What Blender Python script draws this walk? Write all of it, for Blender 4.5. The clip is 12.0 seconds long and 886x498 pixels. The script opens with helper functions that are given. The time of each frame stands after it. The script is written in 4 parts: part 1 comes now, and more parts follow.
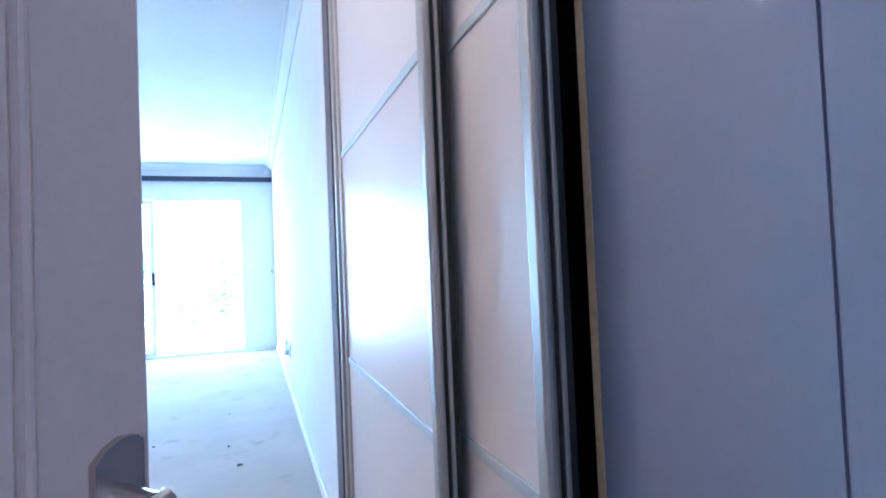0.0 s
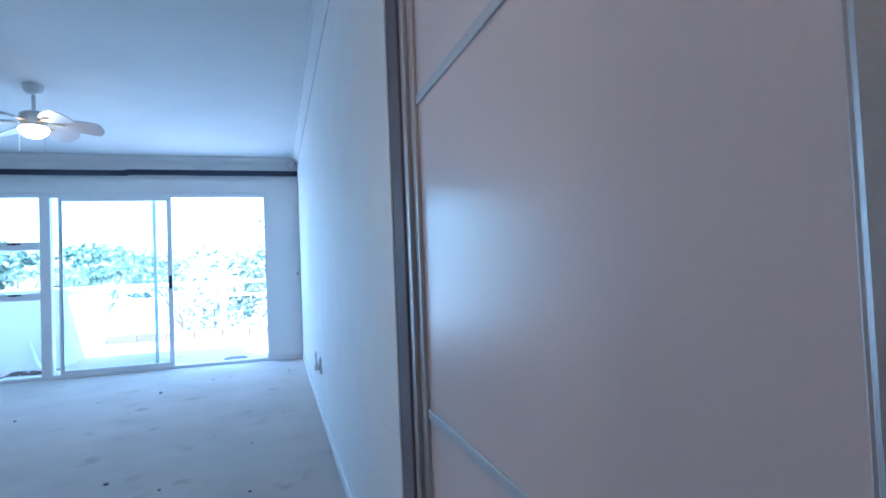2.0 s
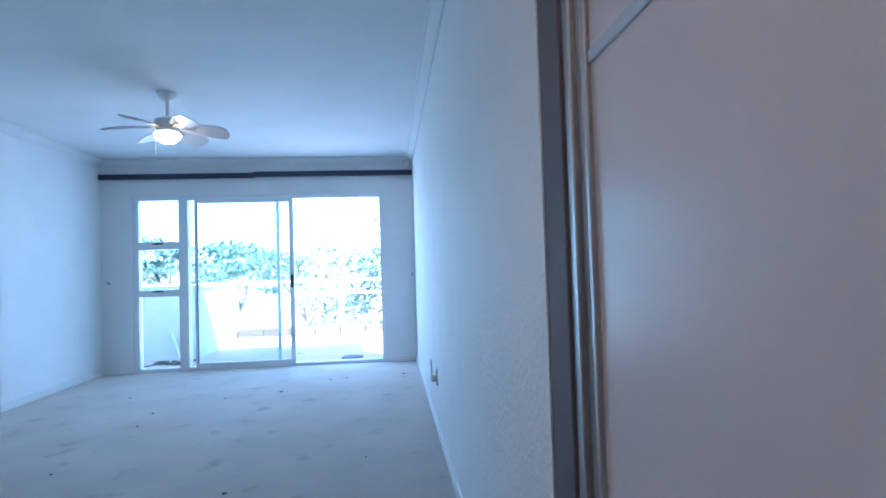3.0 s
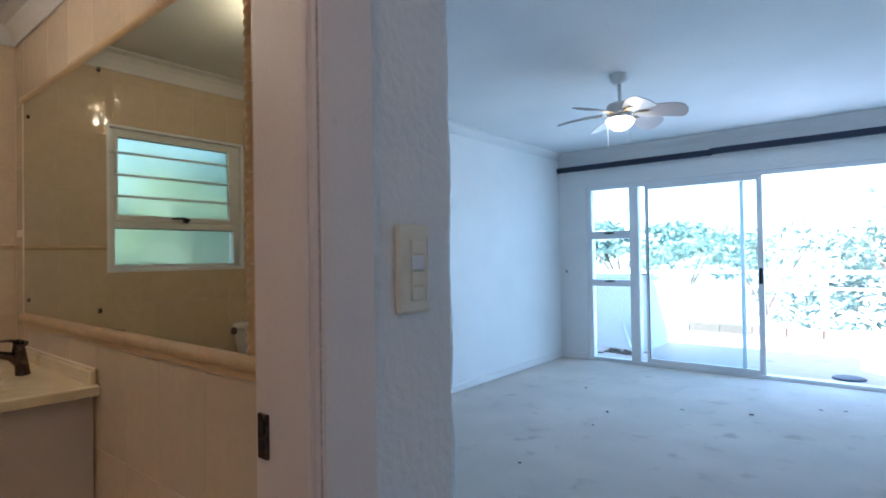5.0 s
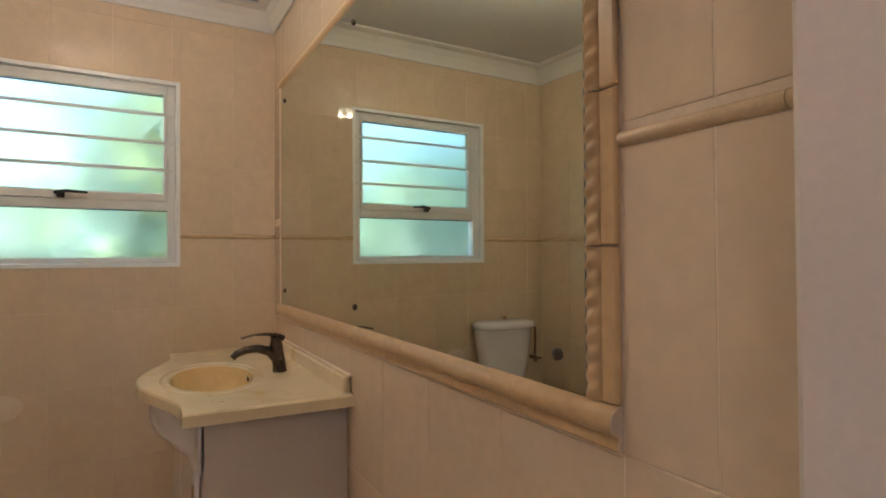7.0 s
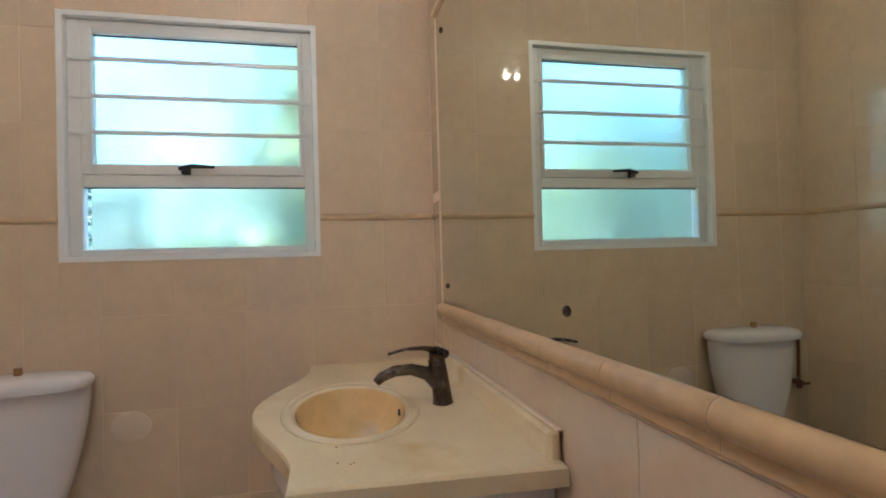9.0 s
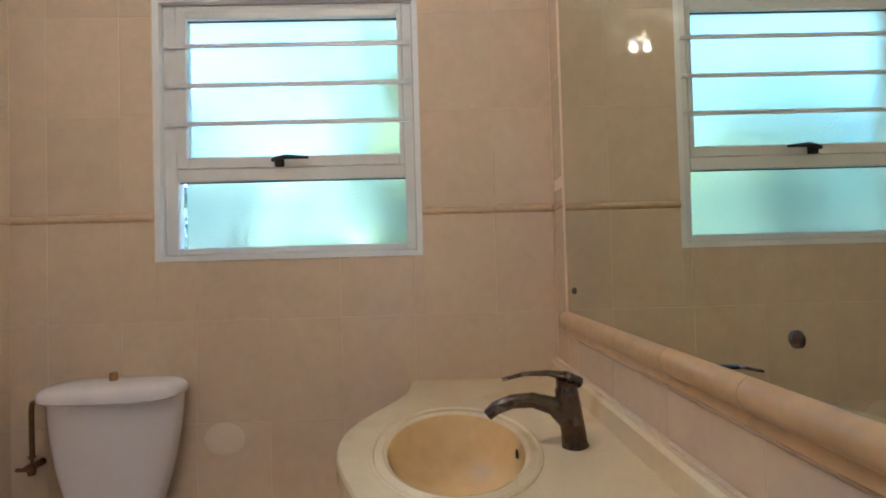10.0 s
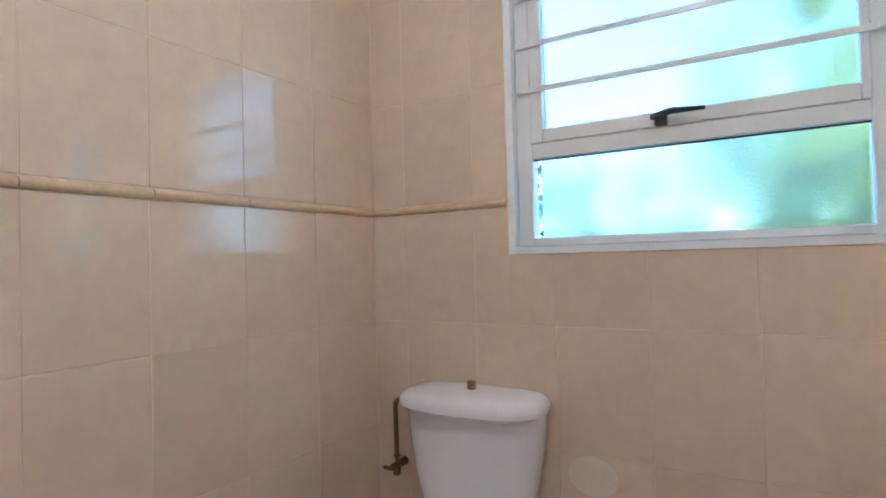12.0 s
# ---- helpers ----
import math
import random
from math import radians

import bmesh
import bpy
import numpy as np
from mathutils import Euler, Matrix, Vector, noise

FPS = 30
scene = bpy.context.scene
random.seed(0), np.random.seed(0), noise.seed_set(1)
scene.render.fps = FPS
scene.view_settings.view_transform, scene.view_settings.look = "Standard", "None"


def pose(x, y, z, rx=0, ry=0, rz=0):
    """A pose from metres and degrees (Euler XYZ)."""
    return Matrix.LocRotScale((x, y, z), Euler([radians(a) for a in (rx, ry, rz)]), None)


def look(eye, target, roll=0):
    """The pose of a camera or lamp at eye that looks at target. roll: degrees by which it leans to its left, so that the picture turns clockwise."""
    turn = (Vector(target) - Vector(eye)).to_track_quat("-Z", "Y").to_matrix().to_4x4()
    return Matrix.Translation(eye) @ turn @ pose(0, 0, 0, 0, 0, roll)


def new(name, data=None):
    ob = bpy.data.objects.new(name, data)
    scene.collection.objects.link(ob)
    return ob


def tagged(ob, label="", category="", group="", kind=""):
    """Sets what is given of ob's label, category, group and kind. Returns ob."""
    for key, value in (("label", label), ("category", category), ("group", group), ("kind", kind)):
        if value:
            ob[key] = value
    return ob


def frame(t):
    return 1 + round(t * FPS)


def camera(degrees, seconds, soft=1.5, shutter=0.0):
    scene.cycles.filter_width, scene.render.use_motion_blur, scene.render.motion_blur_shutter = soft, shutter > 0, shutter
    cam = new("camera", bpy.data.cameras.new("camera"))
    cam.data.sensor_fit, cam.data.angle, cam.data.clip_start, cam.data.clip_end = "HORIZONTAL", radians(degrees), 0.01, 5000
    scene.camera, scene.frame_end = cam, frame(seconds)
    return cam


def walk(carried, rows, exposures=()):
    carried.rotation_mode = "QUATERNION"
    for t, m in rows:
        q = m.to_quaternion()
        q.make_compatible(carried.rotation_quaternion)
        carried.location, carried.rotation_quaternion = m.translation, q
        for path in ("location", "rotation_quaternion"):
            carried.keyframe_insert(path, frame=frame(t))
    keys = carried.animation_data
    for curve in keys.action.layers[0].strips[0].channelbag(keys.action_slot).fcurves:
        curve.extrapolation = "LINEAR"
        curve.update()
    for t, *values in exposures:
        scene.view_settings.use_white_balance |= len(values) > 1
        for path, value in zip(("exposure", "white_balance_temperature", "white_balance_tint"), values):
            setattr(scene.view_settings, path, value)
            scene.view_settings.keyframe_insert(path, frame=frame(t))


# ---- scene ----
cam = camera(78.8, 12.0, soft=1.8)
PATH = [
    (0, (0.642, 0.77, 1.105), (1.309, 2.654, 1.162), -2.4),
    (0.5, (0.676, 0.926, 1.106), (1.34, 2.811, 1.167), -2.1),
    (0.8, (0.683, 1.033, 1.113), (1.334, 2.925, 1.163), -2.4),
    (1, (0.677, 1.099, 1.117), (1.324, 2.991, 1.175), -2.4),
    (1.5, (0.64, 1.29, 1.12), (1.266, 3.188, 1.183), -2.3),
    (2, (0.625, 1.52, 1.118), (1.22, 3.428, 1.183), -2.4),
    (2.5, (0.665, 1.707, 1.135), (1.117, 3.654, 1.199), -2.2),
    (4.3, (0.425, 2.335, 1.306), (-0.38, 4.165, 1.336), -1.2),
    (4.5, (0.43, 2.365, 1.316), (-0.539, 4.114, 1.344), -1.3),
    (5, (0.367, 2.452, 1.321), (-0.896, 4.003, 1.349), -0.9),
    (5.5, (0.258, 2.489, 1.305), (-1.181, 3.878, 1.338), -0.7),
    (6, (0.045, 2.518, 1.301), (-1.523, 3.759, 1.332), -0.5),
    (6.5, (-0.141, 2.556, 1.301), (-1.803, 3.668, 1.332), -0.3),
    (8.5, (-0.937, 2.785, 1.24), (-2.845, 3.382, 1.27), -1.5),
    (9, (-1.121, 2.806, 1.232), (-3.071, 3.25, 1.266), -1.6),
    (9.5, (-1.281, 2.83, 1.24), (-3.26, 3.12, 1.262), -1.5),
    (10, (-1.448, 2.835, 1.226), (-3.447, 2.88, 1.276), -1.6),
    (10.5, (-1.577, 2.765, 1.234), (-3.572, 2.634, 1.257), -1.5),
    (11, (-1.71, 2.685, 1.236), (-3.666, 2.268, 1.268), -1.6),
    (11.5, (-1.781, 2.588, 1.243), (-3.664, 1.915, 1.265), -1.6),
    (12, (-1.84, 2.498, 1.242), (-3.582, 1.517, 1.284), -1.5),
]
EXPOSURES = [(0, 4.05, 4600), (0.5, 3.65, 4600), (1, 3.35, 4600), (1.5, 2.9, 4600), (2, 2.55, 4600), (2.5, 2.4, 4600), (4.5, 2.4, 4950), (5.5, 2.55, 5200),
             (6.5, 2.85, 5300), (8.5, 3.1, 4650), (10, 3.15, 4700), (11, 3.5, 4430), (12, 3.53, 4220)]
walk(cam, [(t, look(eye, target, roll)) for t, eye, target, roll in PATH], [(t, e, k, 10) for t, e, k in EXPOSURES])

# ---- light ----
world = bpy.data.worlds.new("sky")
scene.world = world
world.use_nodes = True
wn = world.node_tree.nodes
sky = wn.new("ShaderNodeTexSky")
sky.sky_type, sky.sun_disc = "NISHITA", False
sky.sun_elevation, sky.sun_rotation = radians(48), radians(140)
world.node_tree.links.new(sky.outputs[0], wn["Background"].inputs[0])
wn["Background"].inputs[1].default_value = 0.15


def lamp(name, kind, m, energy, color, **more):
    data = bpy.data.lights.new(name, kind)
    data.energy, data.color = energy, color
    if kind == "AREA":
        data.shape, data.size, data.size_y = "RECTANGLE", more["size"], more["size_y"]
    if kind == "SUN":
        data.angle = more["angle"]
    if kind == "POINT":
        data.shadow_soft_size = more["radius"]
    ob = new(name, data)
    ob.matrix_world = m
    return ob


lamp("sun", "SUN", look((12, -4, 20), (0, 10, 0)), 5.0, (1, 0.95, 0.87), angle=radians(0.6))
lamp("door_daylight", "AREA", look((-0.99, 9.1, 1.15), (-0.99, 0, 0.95)), 12.5, (0.54, 0.79, 1.0), size=2.9, size_y=2.0)
# unseen fill lamp added in the closed passage to brighten the corridor
lamp("passage_fill", "AREA", look((0.5, -1.55, 1.5), (0.5, 2, 1.3)), 0.5, (0.86, 0.84, 0.96), size=1.2, size_y=1.2)
lamp("bathroom_window_daylight", "AREA", look((-3.43, 2.345, 1.72), (0, 2.345, 1.5)), 0.03, (0.66, 0.9, 0.92), size=0.8, size_y=0.8)

# ---- materials ----


def mat(name, color, rough=0.6, metal=0.0, var=0.06, scale=6.0, fine=120.0, bump=0.0, bump_scale=200.0, coat=0.0, emit=None, trans=0.0,
        stain=None, stain_scale=2.0, stain_at=0.58, ior=1.45, island=0.0, rvar=0.08, relief=0.004):
    m = bpy.data.materials.new(name)
    m.use_nodes = True
    n, l = m.node_tree.nodes, m.node_tree.links
    b = n["Principled BSDF"]
    b.inputs["Metallic"].default_value, b.inputs["IOR"].default_value = metal, ior
    b.inputs["Coat Weight"].default_value, b.inputs["Coat Roughness"].default_value = coat, 0.08
    b.inputs["Transmission Weight"].default_value = trans
    co = n.new("ShaderNodeTexCoord")
    big, small = n.new("ShaderNodeTexNoise"), n.new("ShaderNodeTexNoise")
    big.inputs["Scale"].default_value, big.inputs["Detail"].default_value = scale, 5
    small.inputs["Scale"].default_value, small.inputs["Detail"].default_value = fine, 3
    spot = co.outputs["Object"]
    if island:
        info = n.new("ShaderNodeObjectInfo")
        away = n.new("ShaderNodeVectorMath")
        away.operation = "MULTIPLY_ADD"
        l.new(info.outputs["Random"], away.inputs[0])
        away.inputs[1].default_value = (37, 53, 71)
        l.new(co.outputs["Object"], away.inputs[2])
        spot = away.outputs[0]
    for t in (big, small):
        l.new(spot, t.inputs["Vector"])
    add = n.new("ShaderNodeMath")
    add.operation = "ADD"
    l.new(big.outputs[0], add.inputs[0])
    l.new(small.outputs[0], add.inputs[1])
    r = n.new("ShaderNodeMapRange")
    r.inputs[1].default_value, r.inputs[2].default_value = 0.6, 1.4
    r.inputs[3].default_value, r.inputs[4].default_value = 1 - var, 1 + var
    l.new(add.outputs[0], r.inputs[0])
    mul = n.new("ShaderNodeMix")
    mul.data_type, mul.blend_type = "RGBA", "MULTIPLY"
    mul.inputs["Factor"].default_value = 1
    mul.inputs["A"].default_value = (*color, 1)
    out = r.outputs[0]
    if island:
        r2 = n.new("ShaderNodeMapRange")
        r2.inputs[3].default_value, r2.inputs[4].default_value = 1 - island, 1 + island
        l.new(info.outputs["Random"], r2.inputs[0])
        m2 = n.new("ShaderNodeMath")
        m2.operation = "MULTIPLY"
        l.new(out, m2.inputs[0])
        l.new(r2.outputs[0], m2.inputs[1])
        out = m2.outputs[0]
    l.new(out, mul.inputs["B"])
    final = mul.outputs["Result"]
    if stain:
        sn = n.new("ShaderNodeTexNoise")
        sn.inputs["Scale"].default_value, sn.inputs["Detail"].default_value = stain_scale, 7
        l.new(co.outputs["Object"], sn.inputs["Vector"])
        sr = n.new("ShaderNodeMapRange")
        sr.inputs[1].default_value, sr.inputs[2].default_value = stain_at, stain_at + 0.12
        l.new(sn.outputs[0], sr.inputs[0])
        sm = n.new("ShaderNodeMix")
        sm.data_type = "RGBA"
        l.new(sr.outputs[0], sm.inputs["Factor"])
        l.new(final, sm.inputs["A"])
        sm.inputs["B"].default_value = (*stain, 1)
        final = sm.outputs["Result"]
    l.new(final, b.inputs["Base Color"])
    rr = n.new("ShaderNodeMapRange")
    rr.inputs[3].default_value, rr.inputs[4].default_value = max(0, rough - rvar), min(1, rough + rvar)
    l.new(big.outputs[0], rr.inputs[0])
    l.new(rr.outputs[0], b.inputs["Roughness"])
    if bump:
        bt = n.new("ShaderNodeTexNoise")
        bt.inputs["Scale"].default_value, bt.inputs["Detail"].default_value = bump_scale, 4
        l.new(co.outputs["Object"], bt.inputs["Vector"])
        bn = n.new("ShaderNodeBump")
        bn.inputs["Strength"].default_value, bn.inputs["Distance"].default_value = min(1, bump), relief
        l.new(bt.outputs[0], bn.inputs["Height"])
        l.new(bn.outputs[0], b.inputs["Normal"])
    if emit:
        b.inputs["Emission Color"].default_value, b.inputs["Emission Strength"].default_value = (*emit[0], 1), emit[1]
    return m


PLASTER = mat("white_plaster", (0.78, 0.77, 0.75), 0.75, var=0.05, bump=0.42, bump_scale=48, scale=3, relief=0.009)
CEILING = mat("ceiling_paint", (0.68, 0.67, 0.655), 0.85, var=0.07, bump=0.15, bump_scale=60, scale=2)
TRIM = mat("white_gloss_paint", (0.76, 0.74, 0.72), 0.4, var=0.04, bump=0.1, bump_scale=30, stain=(0.6, 0.5, 0.42), stain_scale=14, stain_at=0.72)
CARPET = mat("beige_carpet", (0.6, 0.53, 0.47), 0.95, var=0.16, fine=400, bump=1.0, bump_scale=500, stain=(0.45, 0.39, 0.34), stain_scale=4.5, stain_at=0.6, scale=2.0)
TILE = mat("cream_wall_tile", (0.715, 0.565, 0.405), 0.035, var=0.055, scale=11, fine=30, bump=0.012, bump_scale=9, island=0.03, rvar=0.015, ior=1.6)
DADO = mat("ochre_pencil_tile", (0.68, 0.5, 0.31), 0.25, var=0.1, scale=20)
MOULD = mat("honey_moulding_tile", (0.6, 0.41, 0.21), 0.33, var=0.12, scale=12, fine=40)
GROUT = mat("pale_grout", (0.76, 0.62, 0.47), 0.85, var=0.1, scale=20)
BOARD = mat("white_melamine", (0.64, 0.59, 0.59), 0.31, var=0.02, scale=2, rvar=0.03, ior=1.22)
ALU = mat("brushed_aluminium", (0.44, 0.42, 0.41), 0.48, metal=1, var=0.08, scale=3, fine=300)
DARKALU = mat("shadowed_channel", (0.22, 0.22, 0.23), 0.45, metal=0.6, var=0.1)
FILLER = mat("grey_filler_panel", (0.13, 0.11, 0.12), 0.8, var=0.04)
STRIP = mat("satin_divider_strip", (0.5, 0.54, 0.57), 0.5, metal=0.25, var=0.05)
# near-black colour in place of the shade inside the wardrobe
DARK = mat("shaded_interior", (0.03, 0.028, 0.03), 0.8, var=0.2)
RAWEDGE = mat("raw_board_edge", (0.8, 0.6, 0.37), 0.7, var=0.15, scale=40)
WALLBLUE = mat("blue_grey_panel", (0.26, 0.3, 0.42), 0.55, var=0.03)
WHITEALU = mat("white_powder_coat", (0.78, 0.78, 0.78), 0.35, var=0.03, stain=(0.55, 0.5, 0.45), stain_scale=18, stain_at=0.72)
# white reveal paint, its colour lifted for the daylight that falls on it
REVEAL = mat("daylit_reveal_paint", (0.87, 0.88, 0.9), 0.3, var=0.03)
GLASS = bpy.data.materials.new("clear_glass")
GLASS.use_nodes = True
gn, gl = GLASS.node_tree.nodes, GLASS.node_tree.links
gn.remove(gn["Principled BSDF"])
see, shine, both, rim = gn.new("ShaderNodeBsdfTransparent"), gn.new("ShaderNodeBsdfGlossy"), gn.new("ShaderNodeMixShader"), gn.new("ShaderNodeFresnel")
see.inputs[0].default_value, shine.inputs["Roughness"].default_value = (0.9, 0.95, 0.95, 1), 0.01
gl.new(rim.outputs[0], both.inputs[0])
gl.new(see.outputs[0], both.inputs[1])
gl.new(shine.outputs[0], both.inputs[2])
gl.new(both.outputs[0], gn["Material Output"].inputs["Surface"])
FROST = mat("frosted_glass", (0.68, 0.73, 0.65), 0.38, var=0.03, trans=1.0, ior=1.2, bump=0.4, bump_scale=160)
MIRROR = mat("mirror_silver", (0.66, 0.69, 0.58), 0.01, metal=1, var=0.01, rvar=0.0)
NAVY = mat("dark_navy_rail", (0.03, 0.035, 0.06), 0.6, var=0.15)
BLACK = mat("black_plastic", (0.02, 0.02, 0.022), 0.4, var=0.1)
CHROME = mat("worn_chrome", (0.58, 0.52, 0.49), 0.24, metal=1, var=0.06)
BRONZE = mat("tarnished_metal", (0.11, 0.085, 0.07), 0.26, metal=1, var=0.3, scale=40, stain=(0.19, 0.15, 0.12), stain_scale=30, stain_at=0.55)
BRASS = mat("aged_brass", (0.4, 0.26, 0.12), 0.4, metal=1, var=0.2)
PIPE = mat("tarnished_brown_pipe", (0.2, 0.12, 0.065), 0.4, metal=0.8, var=0.25, scale=30)
CERAMIC = mat("white_ceramic", (0.85, 0.82, 0.87), 0.08, var=0.02, coat=0.4, rvar=0.03)
MARBLE = mat("cream_cast_marble", (0.82, 0.69, 0.45), 0.22, var=0.06, scale=9, stain=(0.72, 0.55, 0.3), stain_scale=4, stain_at=0.54)
BASIN = mat("yellowed_basin", (0.79, 0.565, 0.26), 0.12, var=0.08, scale=8, fine=24, stain=(0.7, 0.47, 0.2), stain_scale=5, stain_at=0.55)
CREAM = mat("cream_switch_plastic", (0.74, 0.68, 0.54), 0.35, var=0.03)
CABINET = mat("vanity_white_board", (0.66, 0.58, 0.52), 0.45, var=0.04)
FANWHITE = mat("fan_white", (0.76, 0.74, 0.72), 0.4, var=0.04)
FANBLADE = mat("fan_blade", (0.52, 0.47, 0.46), 0.4, var=0.06)
BULB = mat("lit_opal_glass", (1, 0.9, 0.75), 0.3, emit=((1, 0.82, 0.6), 2.2))
PATIO = mat("balcony_tile", (0.62, 0.5, 0.42), 0.7, var=0.12, scale=8, stain=(0.4, 0.34, 0.3), stain_scale=3, stain_at=0.62)
# white frame paint tinted with the warm lamp light that falls on it
FRAMEPAINT = mat("lamp_warmed_frame_paint", (0.76, 0.66, 0.59), 0.42, var=0.05, bump=0.1, bump_scale=30, stain=(0.6, 0.48, 0.38), stain_scale=14, stain_at=0.72)
# the door's white carries the warm light on it as a pinkish tint
DOORPAINT = mat("lamp_warmed_door_paint", (0.85, 0.69, 0.63), 0.4, var=0.04, bump=0.1, bump_scale=30)
STUCCO = mat("balcony_plaster", (0.75, 0.74, 0.72), 0.8, var=0.1, bump=0.5, bump_scale=50, stain=(0.5, 0.48, 0.44), stain_scale=2, stain_at=0.62)
COPING = mat("kerb_coping", (0.17, 0.13, 0.105), 0.75, var=0.15, scale=12)
LEAF = mat("leaf_green", (0.23, 0.3, 0.25), 0.35, var=0.4, scale=3)
LEAF2 = mat("leaf_dark", (0.15, 0.23, 0.2), 0.35, var=0.4, scale=3)
LEAFY = mat("leaf_yellow_green", (0.24, 0.28, 0.06), 0.5, var=0.4, scale=3)
LEAF3 = mat("leaf_deep_green", (0.05, 0.1, 0.055), 0.45, var=0.4, scale=3)
BARK = mat("bark", (0.28, 0.22, 0.17), 0.9, var=0.3)
SOIL = mat("dry_ground", (0.5, 0.48, 0.4), 0.9, var=0.25, scale=0.3)
DEBRIS = mat("dry_leaf_debris", (0.13, 0.095, 0.07), 0.8, var=0.3)
RUST = mat("rusty_seam", (0.55, 0.45, 0.37), 0.8, var=0.3, scale=30)
# colour of the reflection drawn as a disc on the window wall
PATCH = mat("pale_reflection", (0.75, 0.62, 0.49), 0.3, var=0.05)
PVC = mat("white_pvc", (0.7, 0.68, 0.64), 0.4, var=0.06)

# ---- helpers for shapes ----


def box(bm, lo, hi, bev=0.0, seg=1):
    lo, hi = Vector(lo), Vector(hi)
    r = bmesh.ops.create_cube(bm, size=1, matrix=Matrix.Translation((lo + hi) / 2) @ Matrix.Diagonal((*(hi - lo), 1)))
    if bev:
        es = list({e for v in r["verts"] for e in v.link_edges})
        bmesh.ops.bevel(bm, geom=es, offset=bev, segments=seg, affect="EDGES", profile=0.5)
    return bm


def boxes(*rows, bev=0.0):
    bm = bmesh.new()
    for lo, hi in rows:
        box(bm, lo, hi, bev)
    return bm


def tube(bm, pts, rads, seg=10, squash=None):
    """A tube through points with a radius each; squash gives the height share of the section."""
    pts = [Vector(p) for p in pts]
    rings = []
    for i, p in enumerate(pts):
        d = (pts[min(i + 1, len(pts) - 1)] - pts[max(i - 1, 0)]).normalized()
        a = d.cross(Vector((0, 0, 1)))
        a = a.normalized() if a.length > 0.05 else Vector((1, 0, 0))
        b = a.cross(d).normalized()
        r = rads[i] if hasattr(rads, "__len__") else rads
        k = squash[i] if squash else 1
        rings.append([bm.verts.new(p + a * r * math.cos(6.28318 * j / seg) + b * r * k * math.sin(6.28318 * j / seg)) for j in range(seg)])
    for u, v in zip(rings, rings[1:]):
        for j in range(seg):
            bm.faces.new((u[j], u[(j + 1) % seg], v[(j + 1) % seg], v[j]))
    bm.faces.new(rings[0][::-1])
    bm.faces.new(rings[-1])
    return bm


def lathe(bm, c, prof, seg=32, sx=1.0, sy=1.0):
    """A turned shape about the upright through c from rows of radius, height; closed at both ends."""
    c = Vector(c)
    rings = [[bm.verts.new(c + Vector((r * sx * math.cos(6.28318 * j / seg), r * sy * math.sin(6.28318 * j / seg), z))) for j in range(seg)] for r, z in prof]
    for u, v in zip(rings, rings[1:]):
        for j in range(seg):
            bm.faces.new((u[j], u[(j + 1) % seg], v[(j + 1) % seg], v[j]))
    bm.faces.new(rings[0][::-1])
    bm.faces.new(rings[-1])
    return bm


def extrude_outline(bm, outline, z0, z1, bev=0.0):
    lo = [bm.verts.new((x, y, z0)) for x, y in outline]
    hi = [bm.verts.new((x, y, z1)) for x, y in outline]
    n = len(outline)
    for i in range(n):
        bm.faces.new((lo[i], lo[(i + 1) % n], hi[(i + 1) % n], hi[i]))
    bm.faces.new(lo[::-1])
    bm.faces.new(hi)
    return bm


def part(name, bm, material, parent=None, label="", smooth=False):
    bmesh.ops.recalc_face_normals(bm, faces=bm.faces[:])
    me = bpy.data.meshes.new(name)
    bm.to_mesh(me)
    bm.free()
    me.materials.append(material)
    if smooth:
        me.polygons.foreach_set("use_smooth", [True] * len(me.polygons))
        me.set_sharp_from_angle(angle=radians(40))
    ob = new(name, me)
    if parent:
        ob.parent = parent
        if not parent.parent:
            ob.matrix_parent_inverse = Matrix.Translation(-parent.location)
    if label:
        tagged(ob, label)
    return ob


def thing(name, at, label, category, group=""):
    ob = new(name)
    ob.location = at
    ob.empty_display_size = 0.05
    return tagged(ob, label, category, group)


def structure(name, bm, material, label, category):
    return tagged(part(name, bm, material), label, category, kind="structure")


H = 2.62

# ---- structure ----
floor = structure("floor", boxes(((-3.6, 0.5, -0.2), (1.7, 9.0, 0))), CARPET, "dirty beige carpet with dark stains and footprints", "floor")
structure("floor_bathroom", boxes(((-3.32, 1.15, 0.001), (-0.45, 3.27, 0.012))), GROUT, "cream tiled bathroom floor", "floor")
structure("floor_passage", boxes(((-0.7, -1.6, -0.2), (1.7, 0.5, 0))), CARPET, "beige carpet of the passage", "floor")
structure("ceiling", boxes(((-3.6, -1.6, H), (1.75, 9.05, H + 0.15))), CEILING, "smooth white painted ceiling", "ceiling")
structure("wall_east", boxes(((0.94, 3.0, 0), (1.1, 9.05, H))), PLASTER, "white textured plaster bedroom wall", "wall")
structure("wall_west", boxes(((-3.07, 3.376, 0), (-2.89, 9.05, H))), PLASTER, "white plaster bedroom side wall", "wall")
DX0, DX1, DZ = -2.515, 0.53, 2.165
structure("wall_north", boxes(((-2.89, 8.87, 0), (DX0, 9.05, H)), ((DX1, 8.87, 0), (0.94, 9.05, H)), ((DX0, 8.87, DZ), (DX1, 9.05, H))),
          PLASTER, "white plaster wall round the sliding door", "wall")
structure("wall_bath_north", boxes(((-3.5, 3.278, 0), (-0.53, 3.376, H))), PLASTER, "white plaster wall between bedroom and bathroom", "wall")


